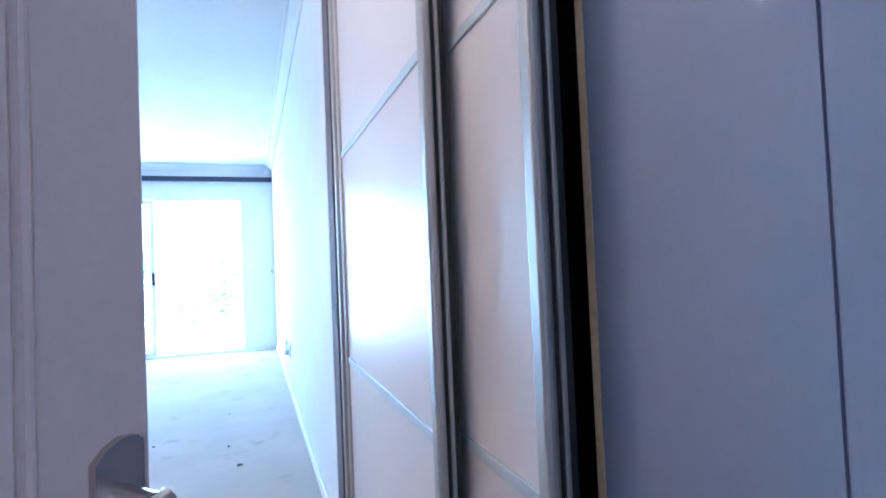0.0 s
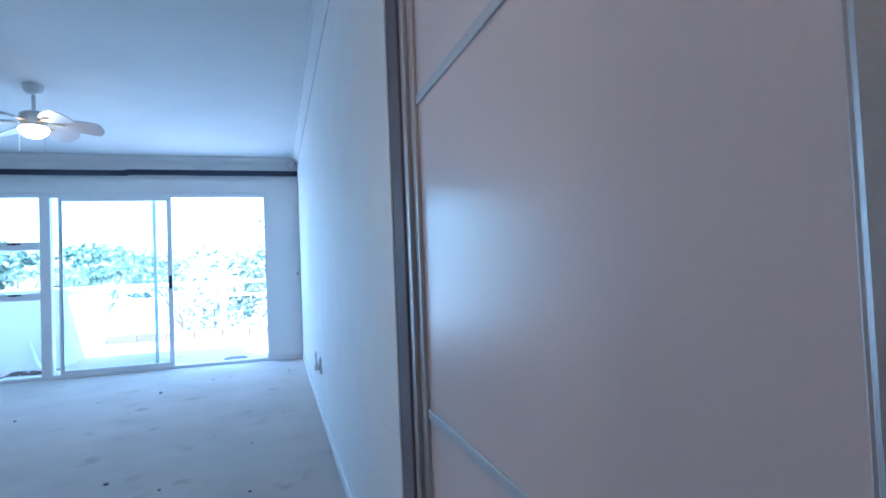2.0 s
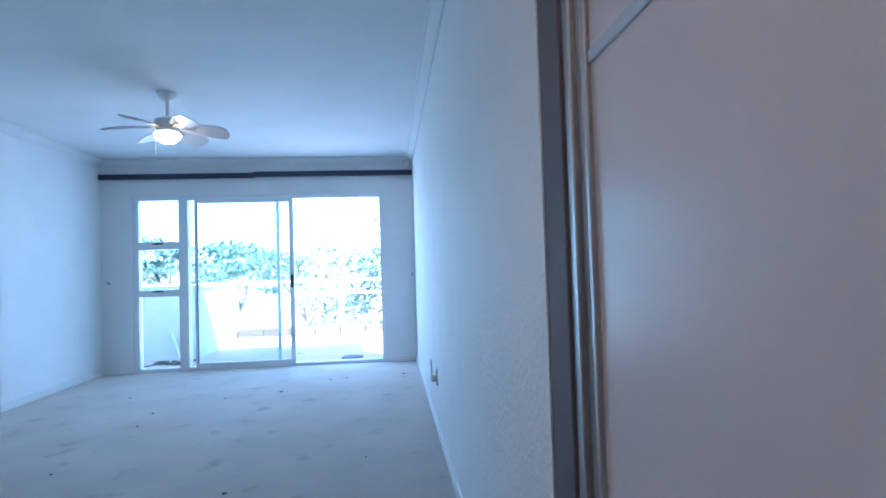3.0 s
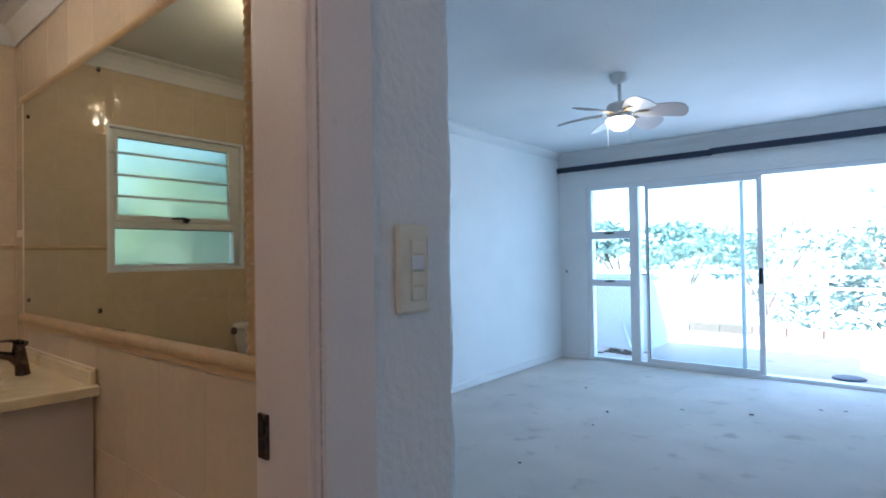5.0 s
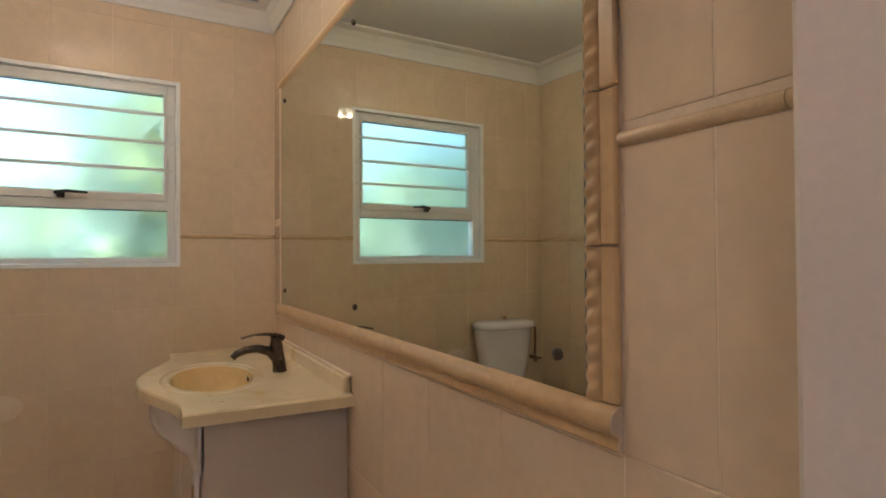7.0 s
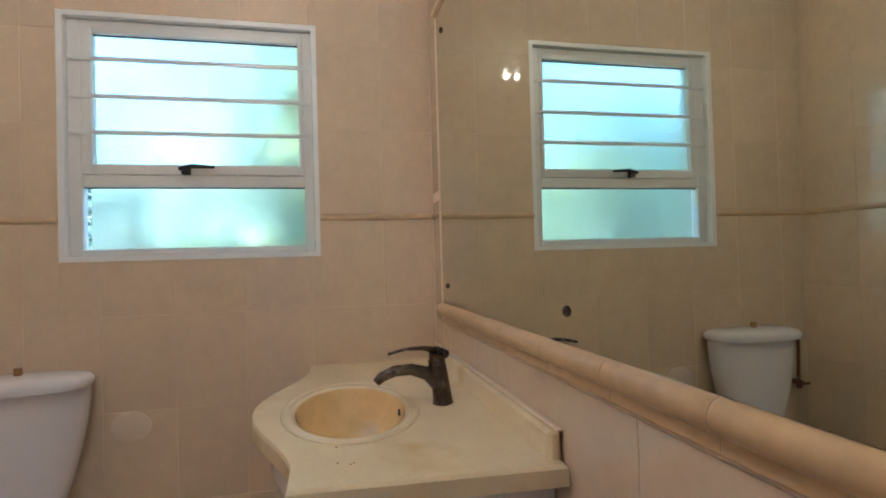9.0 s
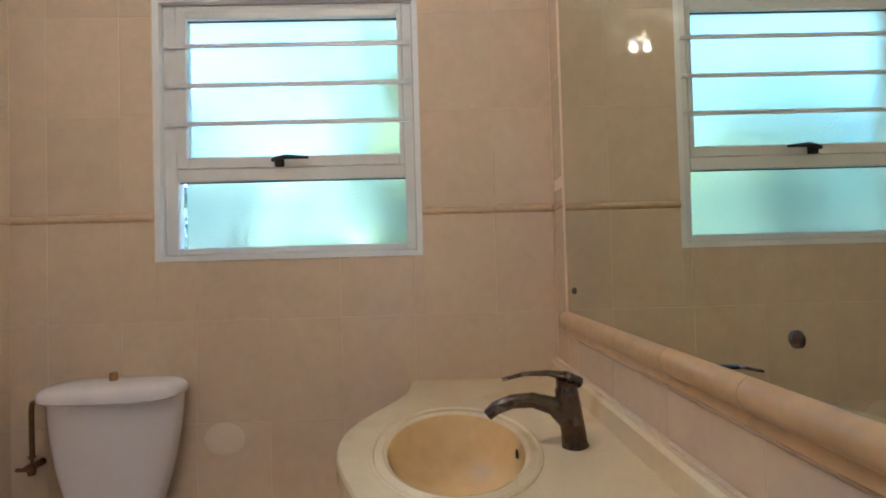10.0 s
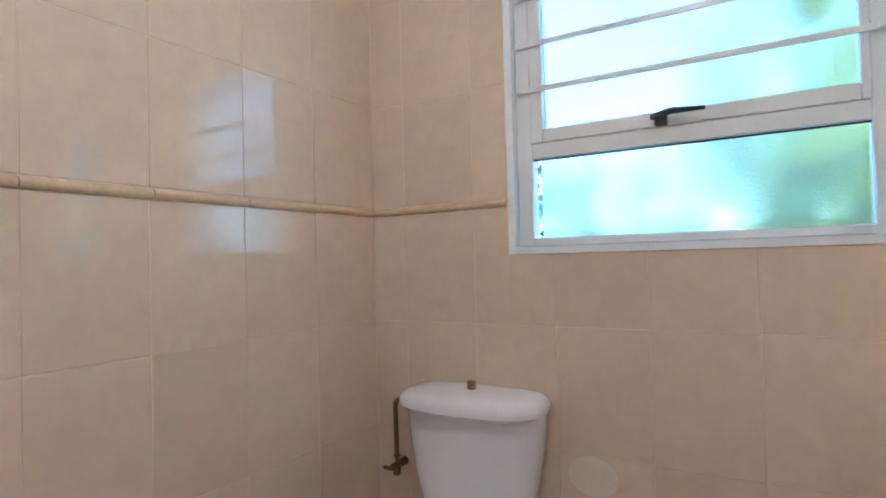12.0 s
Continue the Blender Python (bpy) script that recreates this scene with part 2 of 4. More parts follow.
def rough_pier(bm, lo, hi, depth=0.007):
    """A pier with a hand-trowelled, uneven plaster skin."""
    pier = box(bmesh.new(), lo, hi)
    bmesh.ops.subdivide_edges(pier, edges=[e for e in pier.edges if abs(e.verts[0].co.z - e.verts[1].co.z) > 1], cuts=190, use_grid_fill=True)
    bmesh.ops.subdivide_edges(pier, edges=[e for e in pier.edges if abs(e.verts[0].co.y - e.verts[1].co.y) > 0.1], cuts=26, use_grid_fill=True)
    for v in pier.verts:
        n1, n2 = noise.noise(v.co * 9), noise.noise(v.co * 45)
        if v.co.x > hi[0] - 0.001 and v.co.y > lo[1] + 0.11:
            v.co.x += depth * 0.14 * (n1 + n2) - (0.003 if v.co.y > hi[1] - 0.001 else 0)
        if v.co.y > hi[1] - 0.001:
            v.co.y += depth * (0.8 * n1 + 0.7 * n2)
    me = bpy.data.meshes.new("pier")
    pier.to_mesh(me)
    pier.free()
    bm.from_mesh(me)
    bpy.data.meshes.remove(me)
    return bm


structure("wall_bath_door", rough_pier(boxes(((-0.53, 0.63, 0), (-0.36, 2.17, H)), ((-0.53, 2.17, 2.06), (-0.36, 3.03, H))), (-0.53, 3.03, 0), (-0.36, 3.376, H)),
          PLASTER, "roughly plastered wall beside the bathroom doorway", "wall")
WY0, WY1, WZ0, WZ1 = 1.887, 2.808, 1.254, 2.178
wall_w = structure("wall_bath_west", boxes(((-3.55, 1.2, 0), (-3.3215, WY0, H)), ((-3.55, WY1, 0), (-3.3215, 3.278, H)),
                                 ((-3.55, WY0, 0), (-3.3215, WY1, WZ0)), ((-3.55, WY0, WZ1), (-3.3215, WY1, H))), GROUT, "grouted wall behind the window tiles", "wall")
wall_s = structure("wall_bath_south", boxes(((-3.3215, 1.26, 0), (-0.535, 1.3885, H))), GROUT, "grouted wall behind the toilet side tiles", "wall")
grout_n = structure("wall_bath_north_lining", boxes(((-3.3215, 3.2715, 0), (-0.56, 3.277, H))), GROUT, "grouted lining behind the mirror wall tiles", "wall")
structure("wall_south", boxes(((-0.55, 0.5, 0), (-0.02, 0.63, H)), ((0.9, 0.5, 0), (1.7, 0.63, H)), ((-0.02, 0.5, 2.06), (0.9, 0.63, H))), PLASTER,
          "white wall with the bedroom doorway", "wall")
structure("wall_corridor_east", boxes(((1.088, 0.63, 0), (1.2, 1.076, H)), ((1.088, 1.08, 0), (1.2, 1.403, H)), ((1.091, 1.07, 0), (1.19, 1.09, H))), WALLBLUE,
          "blue-grey smooth panel beside the wardrobe", "wall")
structure("wall_wardrobe_back", boxes(((1.62, 0.63, 0), (1.75, 3.1, H)), ((1.2, 0.63, 0), (1.62, 1.39, H)), ((1.1, 3.0885, 0), (1.62, 3.16, H))), PLASTER, "plain wall behind the wardrobe", "wall")
structure("wall_passage", boxes(((-0.75, -1.6, 0), (-0.6, 0.5, H)), ((1.6, -1.6, 0), (1.75, 0.5, H)), ((-0.75, -1.75, 0), (1.75, -1.6, H))), PLASTER,
          "plain passage walls", "wall")


def cornice(name, corners, size=0.085):
    """A cove along the top of a run of wall corners in plan, room on the left hand."""
    bm = bmesh.new()
    prof = [(0.002, -size), (0.012, -size), (0.018, -size * 0.8), (0.035, -size * 0.45), (0.06, -size * 0.18), (size * 0.9, -0.016), (size, -0.012), (size, -0.002)]
    rows = []
    for i, (x, y) in enumerate(corners):
        d0 = Vector(corners[i]) - Vector(corners[i - 1]) if i else None
        d1 = Vector(corners[i + 1]) - Vector(corners[i]) if i < len(corners) - 1 else None
        n0 = Vector((-d0.y, d0.x)).normalized() if d0 else None
        n1 = Vector((-d1.y, d1.x)).normalized() if d1 else None
        off = (n0 + n1) if d0 and d1 else (n0 or n1)
        rows.append([bm.verts.new((x + off.x * a, y + off.y * a, H + b)) for a, b in prof])
    for u, v in zip(rows, rows[1:]):
        for j in range(len(prof) - 1):
            bm.faces.new((u[j], v[j], v[j + 1], u[j + 1]))
    return structure(name, bm, TRIM if "bath" in name else CEILING, "white coved plaster cornice", "cornice")


cornice("cornice", [(0.94, 3.0), (0.94, 8.87), (-2.89, 8.87), (-2.89, 3.376)])
cornice("cornice_bathroom", [(-0.56, 3.27), (-3.32, 3.27), (-3.32, 1.4), (-0.56, 1.207)], 0.11)
structure("baseboard_east", boxes(((0.926, 3.0, 0), (0.9405, 8.87, 0.07)), bev=0.003), TRIM, "white painted skirting board", "baseboard")
structure("baseboard_west", boxes(((-2.8905, 3.376, 0), (-2.876, 8.87, 0.07)), bev=0.003), TRIM, "white painted skirting board", "baseboard")
structure("baseboard_north", boxes(((-2.876, 8.856, 0), (DX0, 8.8705, 0.07)), ((DX1, 8.856, 0), (0.926, 8.8705, 0.07)), bev=0.003), TRIM, "white painted skirting board", "baseboard")

# bathroom door frame
df = thing("door_frame", (-0.45, 2.6, 0), "white painted steel door frame without its door leaf", "door frame")
df["kind"] = "structure"
for n_, lo, hi in (("jamb", (-0.53, 3.0, 0.012), (-0.3435, 3.034, 2.03)), ("jamb", (-0.53, 2.166, 0.012), (-0.3435, 2.2, 2.03)), ("head", (-0.53, 2.166, 2.03), (-0.3435, 3.034, 2.064))):
    part(n_, boxes((lo, hi), bev=0.006), FRAMEPAINT, df)
part("paint_crack", boxes(((-0.352, 3.0045, 0.0), (-0.3425, 3.0078, 2.03))), RUST, df, "rusty crack in the paint")
part("door_stop", boxes(((-0.44, 2.992, 0.012), (-0.36, 3.002, 2.03)), bev=0.003), FRAMEPAINT, df)
part("architrave", boxes(((-0.362, 3.008, 0.0), (-0.341, 3.13, 2.16)), bev=0.005), FRAMEPAINT, df)
part("architrave", boxes(((-0.362, 2.07, 0.0), (-0.341, 2.192, 2.16)), bev=0.005), FRAMEPAINT, df)
part("architrave", boxes(((-0.362, 2.192, 2.038), (-0.342, 3.008, 2.16)), bev=0.005), FRAMEPAINT, df)
strike = part("strike_plate", boxes(((-0.512, 2.994, 0.965), (-0.482, 3.0, 1.045)), bev=0.001), BRONZE, df, "dull metal strike plate")
part("strike_hole", boxes(((-0.503, 2.9925, 0.982), (-0.491, 2.996, 1.0)), ((-0.503, 2.9925, 1.012), (-0.491, 2.996, 1.032))), BLACK, strike)

# ---- corridor: entry door, wardrobe ----
door = thing("door_1", (0.01, 0.64, 0), "white painted entry door standing half open", "door")
door["kind"] = "structure"
ang = math.atan2(1.19 - 0.64, 0.573 - 0.01)
place = Matrix.Translation((0.01, 0.64, 0)) @ Matrix.Rotation(ang, 4, "Z")
WD = math.hypot(1.19 - 0.64, 0.573 - 0.01)


def leaf_part(name, bm, material, parent, label="", smooth=False):
    bm.transform(place)
    return part(name, bm, material, parent, label, smooth)


leaf_part("leaf", boxes(((0, 0, 0.012), (WD, 0.04, 2.03)), bev=0.003), DOORPAINT, door)
leaf_part("groove_moulding", boxes(((WD - 0.094, -0.005, 0.012), (WD - 0.082, 0.001, 2.03)), ((WD - 0.076, -0.003, 0.012), (WD - 0.07, 0.001, 2.03)), bev=0.002), DOORPAINT, door)
plate = extrude_outline(bmesh.new(), [(WD - 0.042, 0.85), (WD - 0.01, 0.85), (WD - 0.01, 0.998), (WD - 0.014, 1.002), (WD - 0.024, 1.003), (WD - 0.034, 0.998), (WD - 0.042, 0.99)], 0.0, 0.007)
plate.transform(Matrix.Rotation(radians(90), 4, "X"))
hd = leaf_part("handle_plate", plate, CHROME, door, "worn chrome lever handle plate")
bm = tube(bmesh.new(), [(WD - 0.026, 0.0, 0.965), (WD - 0.026, -0.024, 0.965), (WD - 0.026, -0.04, 0.965)], [0.01, 0.009, 0.009])
tube(bm, [(WD - 0.018, -0.04, 0.965), (WD - 0.06, -0.043, 0.962), (WD - 0.12, -0.04, 0.954)], [0.009, 0.009, 0.008])
leaf_part("lever", bm, CHROME, hd, "", True)

wr = thing("wardrobe", (1.28, 2.05, 0), "built-in wardrobe with white sliding doors in aluminium frames", "wardrobe")
# inner boards coloured as dark as the shade behind the sliding doors
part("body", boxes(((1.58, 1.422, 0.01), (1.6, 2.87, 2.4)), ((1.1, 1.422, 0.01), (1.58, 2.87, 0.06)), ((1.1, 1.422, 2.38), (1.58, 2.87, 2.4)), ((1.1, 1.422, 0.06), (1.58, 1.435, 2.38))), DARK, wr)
part("end_panel", boxes(((1.087, 1.404, 0.0), (1.6, 1.4205, 2.6))), RAWEDGE, wr, "raw cream edge of the end board")
part("filler_panel", boxes(((0.943, 2.872, 0), (1.6, 2.998, 2.6)), bev=0.002), FILLER, wr, "grey filler panel")
part("side_channel", boxes(((0.95, 2.834, 0), (1.1, 2.871, 2.4)), ((0.962, 2.809, 0), (1.1, 2.833, 2.4)), bev=0.003), ALU, wr)
part("header", boxes(((0.945, 1.42, 2.4), (1.6, 2.871, 2.6))), BOARD, wr)
part("bottom_track", boxes(((0.95, 1.42, 0.0), (1.08, 2.808, 0.015))), ALU, wr)


def wardrobe_door(x, y0, y1):
    d = part("sliding_door", boxes(((x + 0.012, y0, 0.03), (x + 0.026, y1, 2.38))), BOARD, wr)
    zs = [0.03, 0.765, 1.53, 2.38]
    for a, b in zip(zs, zs[1:]):
        part("panel", boxes(((x + 0.006, y0 + 0.03, a + 0.012), (x + 0.0125, y1 - 0.012, b - 0.012))), BOARD, d)
    for z in zs[1:3]:
        part("divider_strip", boxes(((x + 0.001, y0 + 0.03, z - 0.012), (x + 0.0126, y1 - 0.012, z + 0.012)), bev=0.002), STRIP, d)
    bm = box(bmesh.new(), (x - 0.014, y0 - 0.012, 0.02), (x + 0.006, y0 + 0.022, 2.39), 0.007, 3)
    box(bm, (x - 0.003, y0 + 0.02, 0.02), (x + 0.012, y0 + 0.032, 2.39), 0.003)
    part("stile", bm, ALU, d)
    # black strips drawn in for the dark grooves behind the stile
    part("groove_strip", boxes(((x + 0.006, y0 - 0.004, 0.02), (x + 0.014, y0, 2.39)), ((x + 0.022, y0 - 0.006, 0.02), (x + 0.034, y0, 2.39))), BLACK, d)
    part("rear_lip", boxes(((x + 0.014, y0 - 0.01, 0.02), (x + 0.022, y0, 2.39)), bev=0.002), ALU, d)
    part("stile", boxes(((x - 0.004, y1 - 0.012, 0.02), (x + 0.03, y1 + 0.006, 2.39)), bev=0.003), ALU, d)


wardrobe_door(0.965, 1.728, 2.8)
wardrobe_door(1.012, 1.41, 2.45)

# ---- sliding door and side light in the north wall ----
win = thing("window_1", (-0.99, 8.9, 0), "white aluminium sliding door with side light, half open", "sliding door")
win["kind"] = "structure"
Y0, Y1 = 8.885, 8.985
for lo, hi in (((DX0, Y0, 0.0), (-2.46, Y1, DZ)), ((0.50, Y0, 0), (DX1, Y1, DZ)), ((-2.46, Y0, 2.115), (0.50, Y1, DZ)), ((-2.46, Y0, 0.0), (0.50, Y1, 0.04)), ((-1.985, Y0, 0.04), (-1.875, Y1, 2.115))):
    part("window_frame", boxes((lo, hi), bev=0.003), WHITEALU, win)
for z0, z1 in ((1.505, 1.6), (0.925, 1.005)):
    part("transom", boxes(((-2.46, Y0 - 0.004, z0), (-1.985, Y1, z1)), bev=0.003), WHITEALU, win)
for z0, z1 in ((0.04, 0.925), (1.005, 1.505), (1.6, 2.115)):
    p = part("pane", boxes(((-2.46, 8.93, z0), (-1.985, 8.934, z1))), GLASS, win)
    p.visible_shadow = False
for z in (1.577, 0.99):
    h_ = part("window_handle", boxes(((-2.29, Y0 - 0.03, z - 0.008), (-2.16, Y0 - 0.018, z + 0.008)), ((-2.25, Y0 - 0.02, z - 0.012), (-2.21, Y0 - 0.003, z + 0.012)), bev=0.003), BLACK, win)
fx = part("fixed_pane", boxes(((-1.875, 8.955, 0.04), (-0.81, 8.959, 2.115))), GLASS, win)
fx.visible_shadow = False
part("fixed_stile", boxes(((-0.812, 8.945, 0.04), (-0.77, 8.975, 2.115)), bev=0.003), WHITEALU, win)
sl = part("sliding_leaf", boxes(((-1.80, 8.895, 0.04), (-1.765, 8.935, 2.115)), ((-0.645, 8.895, 0.04), (-0.588, 8.935, 2.115)), ((-1.765, 8.895, 0.04), (-0.645, 8.935, 0.085)), ((-1.765, 8.895, 2.075), (-0.645, 8.935, 2.115)), bev=0.003), WHITEALU, win)
gp = part("leaf_pane", boxes(((-1.765, 8.913, 0.085), (-0.645, 8.917, 2.075))), GLASS, sl)
gp.visible_shadow = False
part("leaf_seal", boxes(((-1.768, 8.892, 0.085), (-1.758, 8.9, 2.075))), DARKALU, sl)
part("leaf_handle", boxes(((-0.63, 8.868, 0.985), (-0.595, 8.896, 1.15)), bev=0.006), BLACK, sl, "black pull handle")
part("leaf_latch", boxes(((-1.85, 8.87, 1.068), (-1.79, 8.884, 1.084)), bev=0.003), BLACK, win)

rail = thing("curtain_rail", (-0.99, 8.85, 2.41), "long dark navy curtain rail in two lengths", "curtain rail")
part("rail_length", boxes(((-2.885, 8.80, 2.372), (-1.04, 8.835, 2.436)), bev=0.006), NAVY, rail)
part("rail_length", boxes(((-1.06, 8.795, 2.382), (0.935, 8.83, 2.448)), bev=0.006), NAVY, rail)
for x in (-2.4, -1.05, 0.4):
    part("bracket", boxes(((x - 0.015, 8.83, 2.39), (x + 0.015, 8.872, 2.43))), NAVY, rail)


def tie_hook(x):
    t = thing("tie_hook", (x, 8.87, 1.1), "small dark metal curtain tie hook on the wall", "hook", "curtain hooks")
    bm = tube(bmesh.new(), [(x, 8.872, 1.105), (x, 8.85, 1.105), (x, 8.835, 1.11), (x, 8.83, 1.125)], [0.006, 0.006, 0.006, 0.008])
    lathe(bm, (x, 8.856, 1.09), [(0.014, 0.0), (0.014, 0.006)], 12)
    part("hook_arm", bm, BLACK, t)


tie_hook(0.9)
tie_hook(-2.79)


def wall_plate(y, z, plug):
    t = thing("socket_outlet", (0.94, y, z), "white wall socket plate" + (" with a plug in it" if plug else " on the white wall"), "socket", "wall sockets")
    part("plate", boxes(((0.928, y - 0.06, z - 0.06), (0.941, y + 0.06, z + 0.06)), bev=0.004), TRIM, t)
    part("rocker", boxes(((0.924, y - 0.03, z + 0.015), (0.929, y + 0.03, z + 0.04)), bev=0.002), TRIM, t)
    if plug:
        part("plug", boxes(((0.89, y - 0.022, z - 0.04), (0.929, y + 0.022, z + 0.005)), bev=0.008), PVC, t)


wall_plate(5.86, 0.39, True)
wall_plate(6.4, 0.36, False)

pir = thing("alarm_detector", (0.86, 8.79, 2.5), "small white alarm detector in the corner", "detector")
part("housing", boxes(((0.83, 8.75, 2.49), (0.9, 8.81, 2.56)), bev=0.012), PVC, pir)

# ---- ceiling fan ----
FX, FY, FAN0 = -1.09, 6.3, 13
fan = thing("ceiling_fan", (FX, FY, H), "white ceiling fan with a lit bowl lamp", "ceiling fan")
part("canopy", lathe(bmesh.new(), (FX, FY, 0), [(0.03, H - 0.07), (0.05, H - 0.055), (0.068, H - 0.025), (0.07, H - 0.001)]), FANWHITE, fan, "", True)
part("rod", lathe(bmesh.new(), (FX, FY, 0), [(0.013, H - 0.19), (0.013, H - 0.06)], 12), FANWHITE, fan, "", True)
part("motor", lathe(bmesh.new(), (FX, FY, 0), [(0.06, H - 0.3), (0.088, H - 0.295), (0.094, H - 0.26), (0.092, H - 0.222), (0.07, H - 0.208), (0.02, H - 0.2)]), FANWHITE, fan, "", True)
part("lamp_collar", lathe(bmesh.new(), (FX, FY, 0), [(0.085, H - 0.325), (0.09, H - 0.315), (0.08, H - 0.298)]), FANWHITE, fan, "", True)
part("bowl", lathe(bmesh.new(), (FX, FY, 0), [(0.02, H - 0.402), (0.055, H - 0.392), (0.088, H - 0.362), (0.099, H - 0.335), (0.095, H - 0.325), (0.085, H - 0.324)]), BULB, fan, "glowing opal glass bowl", True)
for k in range(6):
    a = radians(FAN0 + 60 * k)
    bm = bmesh.new()
    top, bot = [], []
    for i in range(15):
        u = i / 14
        r = 0.125 + 0.33 * u
        w = 0.036 + 0.043 * math.sin(u * 2.2) if u < 0.85 else (0.036 + 0.043 * math.sin(0.85 * 2.2)) * math.sqrt(max(0.02, 1 - ((u - 0.85) / 0.155) ** 2))
        for s, lst in ((1, top), (-1, bot)):
            lst.append((r, s * w, -s * w * 0.36 - 0.03 * u * u))
    loop = top + bot[::-1]
    vs = [[bm.verts.new((x, y, z + dz)) for x, y, z in loop] for dz in (0, 0.006)]
    n_ = len(loop)
    for i in range(14):
        for q, fl in ((0, 0), (1, 1)):
            f = (vs[q][i], vs[q][i + 1], vs[q][n_ - 2 - i], vs[q][n_ - 1 - i])
            bm.faces.new(f if fl else f[::-1])
    for i in range(n_):
        bm.faces.new((vs[0][i], vs[0][(i + 1) % n_], vs[1][(i + 1) % n_], vs[1][i]))
    bm.transform(Matrix.Translation((FX, FY, H - 0.285)) @ Matrix.Rotation(a, 4, "Z"))
    bl = part("blade", bm, FANBLADE, fan, "", True)
    bm = boxes(((0.08, -0.02, -0.004), (0.2, 0.02, 0.0)), bev=0.002)
    bm.transform(Matrix.Translation((FX, FY, H - 0.288)) @ Matrix.Rotation(a, 4, "Z"))
    part("blade_arm", bm, BRASS, bl, "brown metal blade arm")
for dx in (-0.08, 0.08):
    part("pull_chain", tube(bmesh.new(), [(FX + dx, FY - 0.03, H - 0.31), (FX + dx, FY - 0.03, H - 0.56)], 0.0016, 5), PVC, fan)

# ---- balcony and outside ----
structure("balcony_floor", boxes(((-4.6, 9.05, -0.25), (2.2, 12.3, -0.03))), PATIO, "sun-bleached tiled balcony floor", "floor")
kerb = thing("balcony_kerb", (-0.8, 12.1, -0.03), "low balcony kerb with tan coping stones", "kerb")
part("upstand", boxes(((-2.15, 12.0, -0.03), (2.2, 12.16, 0.033))), STUCCO, kerb)
for i in range(9):
    x = -2.14 + i * 0.457
    part("coping_stone", boxes(((x, 11.97, 0.035), (x + 0.449, 12.19, 0.165)), bev=0.008), COPING, kerb)
structure("balcony_wall", boxes(((-4.6, 10.05, -0.03), (-2.17, 12.2, 0.98)), ((-4.6, 10.02, 0.98), (-2.14, 12.22, 1.03))), STUCCO, "white plastered balcony dividing wall", "wall")
hr = thing("balcony_railing", (0, 12.08, 0.165), "white balcony railing with two rails and square posts", "railing")
for z, r in ((0.98, 0.028), (0.745, 0.018)):
    part("handrail", boxes(((-2.14, 12.08 - r, z), (1.9, 12.08 + r, z + r * 1.8)), bev=0.004), WHITEALU, hr)
for x in (-1.9, -0.3, 1.3):
    part("post", boxes(((x - 0.045, 12.035, 0.165), (x + 0.045, 12.125, 1.0)), bev=0.004), WHITEALU, hr)
drain = thing("drain_cover", (0.07, 9.52, -0.03), "dark round mat lying on the balcony floor", "drain cover")
part("disc", lathe(bmesh.new(), (0.07, 9.52, -0.03), [(0.15, 0.0), (0.15, 0.012), (0.13, 0.02), (0.02, 0.022)], 24), BLACK, drain)
pipe = thing("waste_pipe", (-2.4, 9.7, -0.03), "white plastic pipe leaning in the balcony corner", "pipe")
part("pipe_length", tube(bmesh.new(), [(-2.12, 9.45, 0.0), (-2.3, 9.7, 0.06), (-2.5, 9.98, 0.35)], 0.022, 10), PVC, pipe, "", True)

rp = random.Random(8)
pile = bmesh.new()
for k in range(60):
    x, y, q = rp.gauss(-2.42, 0.13), rp.gauss(9.72, 0.1), rp.uniform(0.01, 0.04)
    box(pile, (x - q, y - q * 0.6, -0.03), (x + q, y + q * 0.6, -0.03 + rp.uniform(0.004, 0.03)))
tagged(part("leaf_litter", pile, DEBRIS), "heap of dry leaf litter in the balcony corner", "leaf litter", kind="stuff")
structure("ground", boxes(((-900, -900, -4.2), (900, 900, -4.0))), SOIL, "pale dry grassy ground far below", "ground")


def leaves(bm, c, rx, ry, rz, n, size, rnd):
    """Small leaf cards of two triangles, uneven through an ellipsoid with gaps."""
    seeds = [Vector((rnd.gauss(0, 0.5), rnd.gauss(0, 0.5), rnd.gauss(0, 0.42))) for _ in range(max(6, n // 60))]
    for _ in range(n):
        s = rnd.choice(seeds) + Vector((rnd.gauss(0, 0.13), rnd.gauss(0, 0.13), rnd.gauss(0, 0.1)))
        p = Vector(c) + Vector((s.x * rx, s.y * ry, s.z * rz))
        m = Matrix.Translation(p) @ Euler((rnd.uniform(-1, 1), rnd.uniform(-1, 1), rnd.uniform(0, 6.3))).to_matrix().to_4x4()
        k = size * rnd.uniform(0.6, 1.4)
        vs = [bm.verts.new(m @ Vector(q)) for q in ((-k, 0, 0), (0, -k * 0.45, k * 0.12), (k, 0, 0), (0, k * 0.45, k * 0.12))]
        bm.faces.new(vs)
    return bm


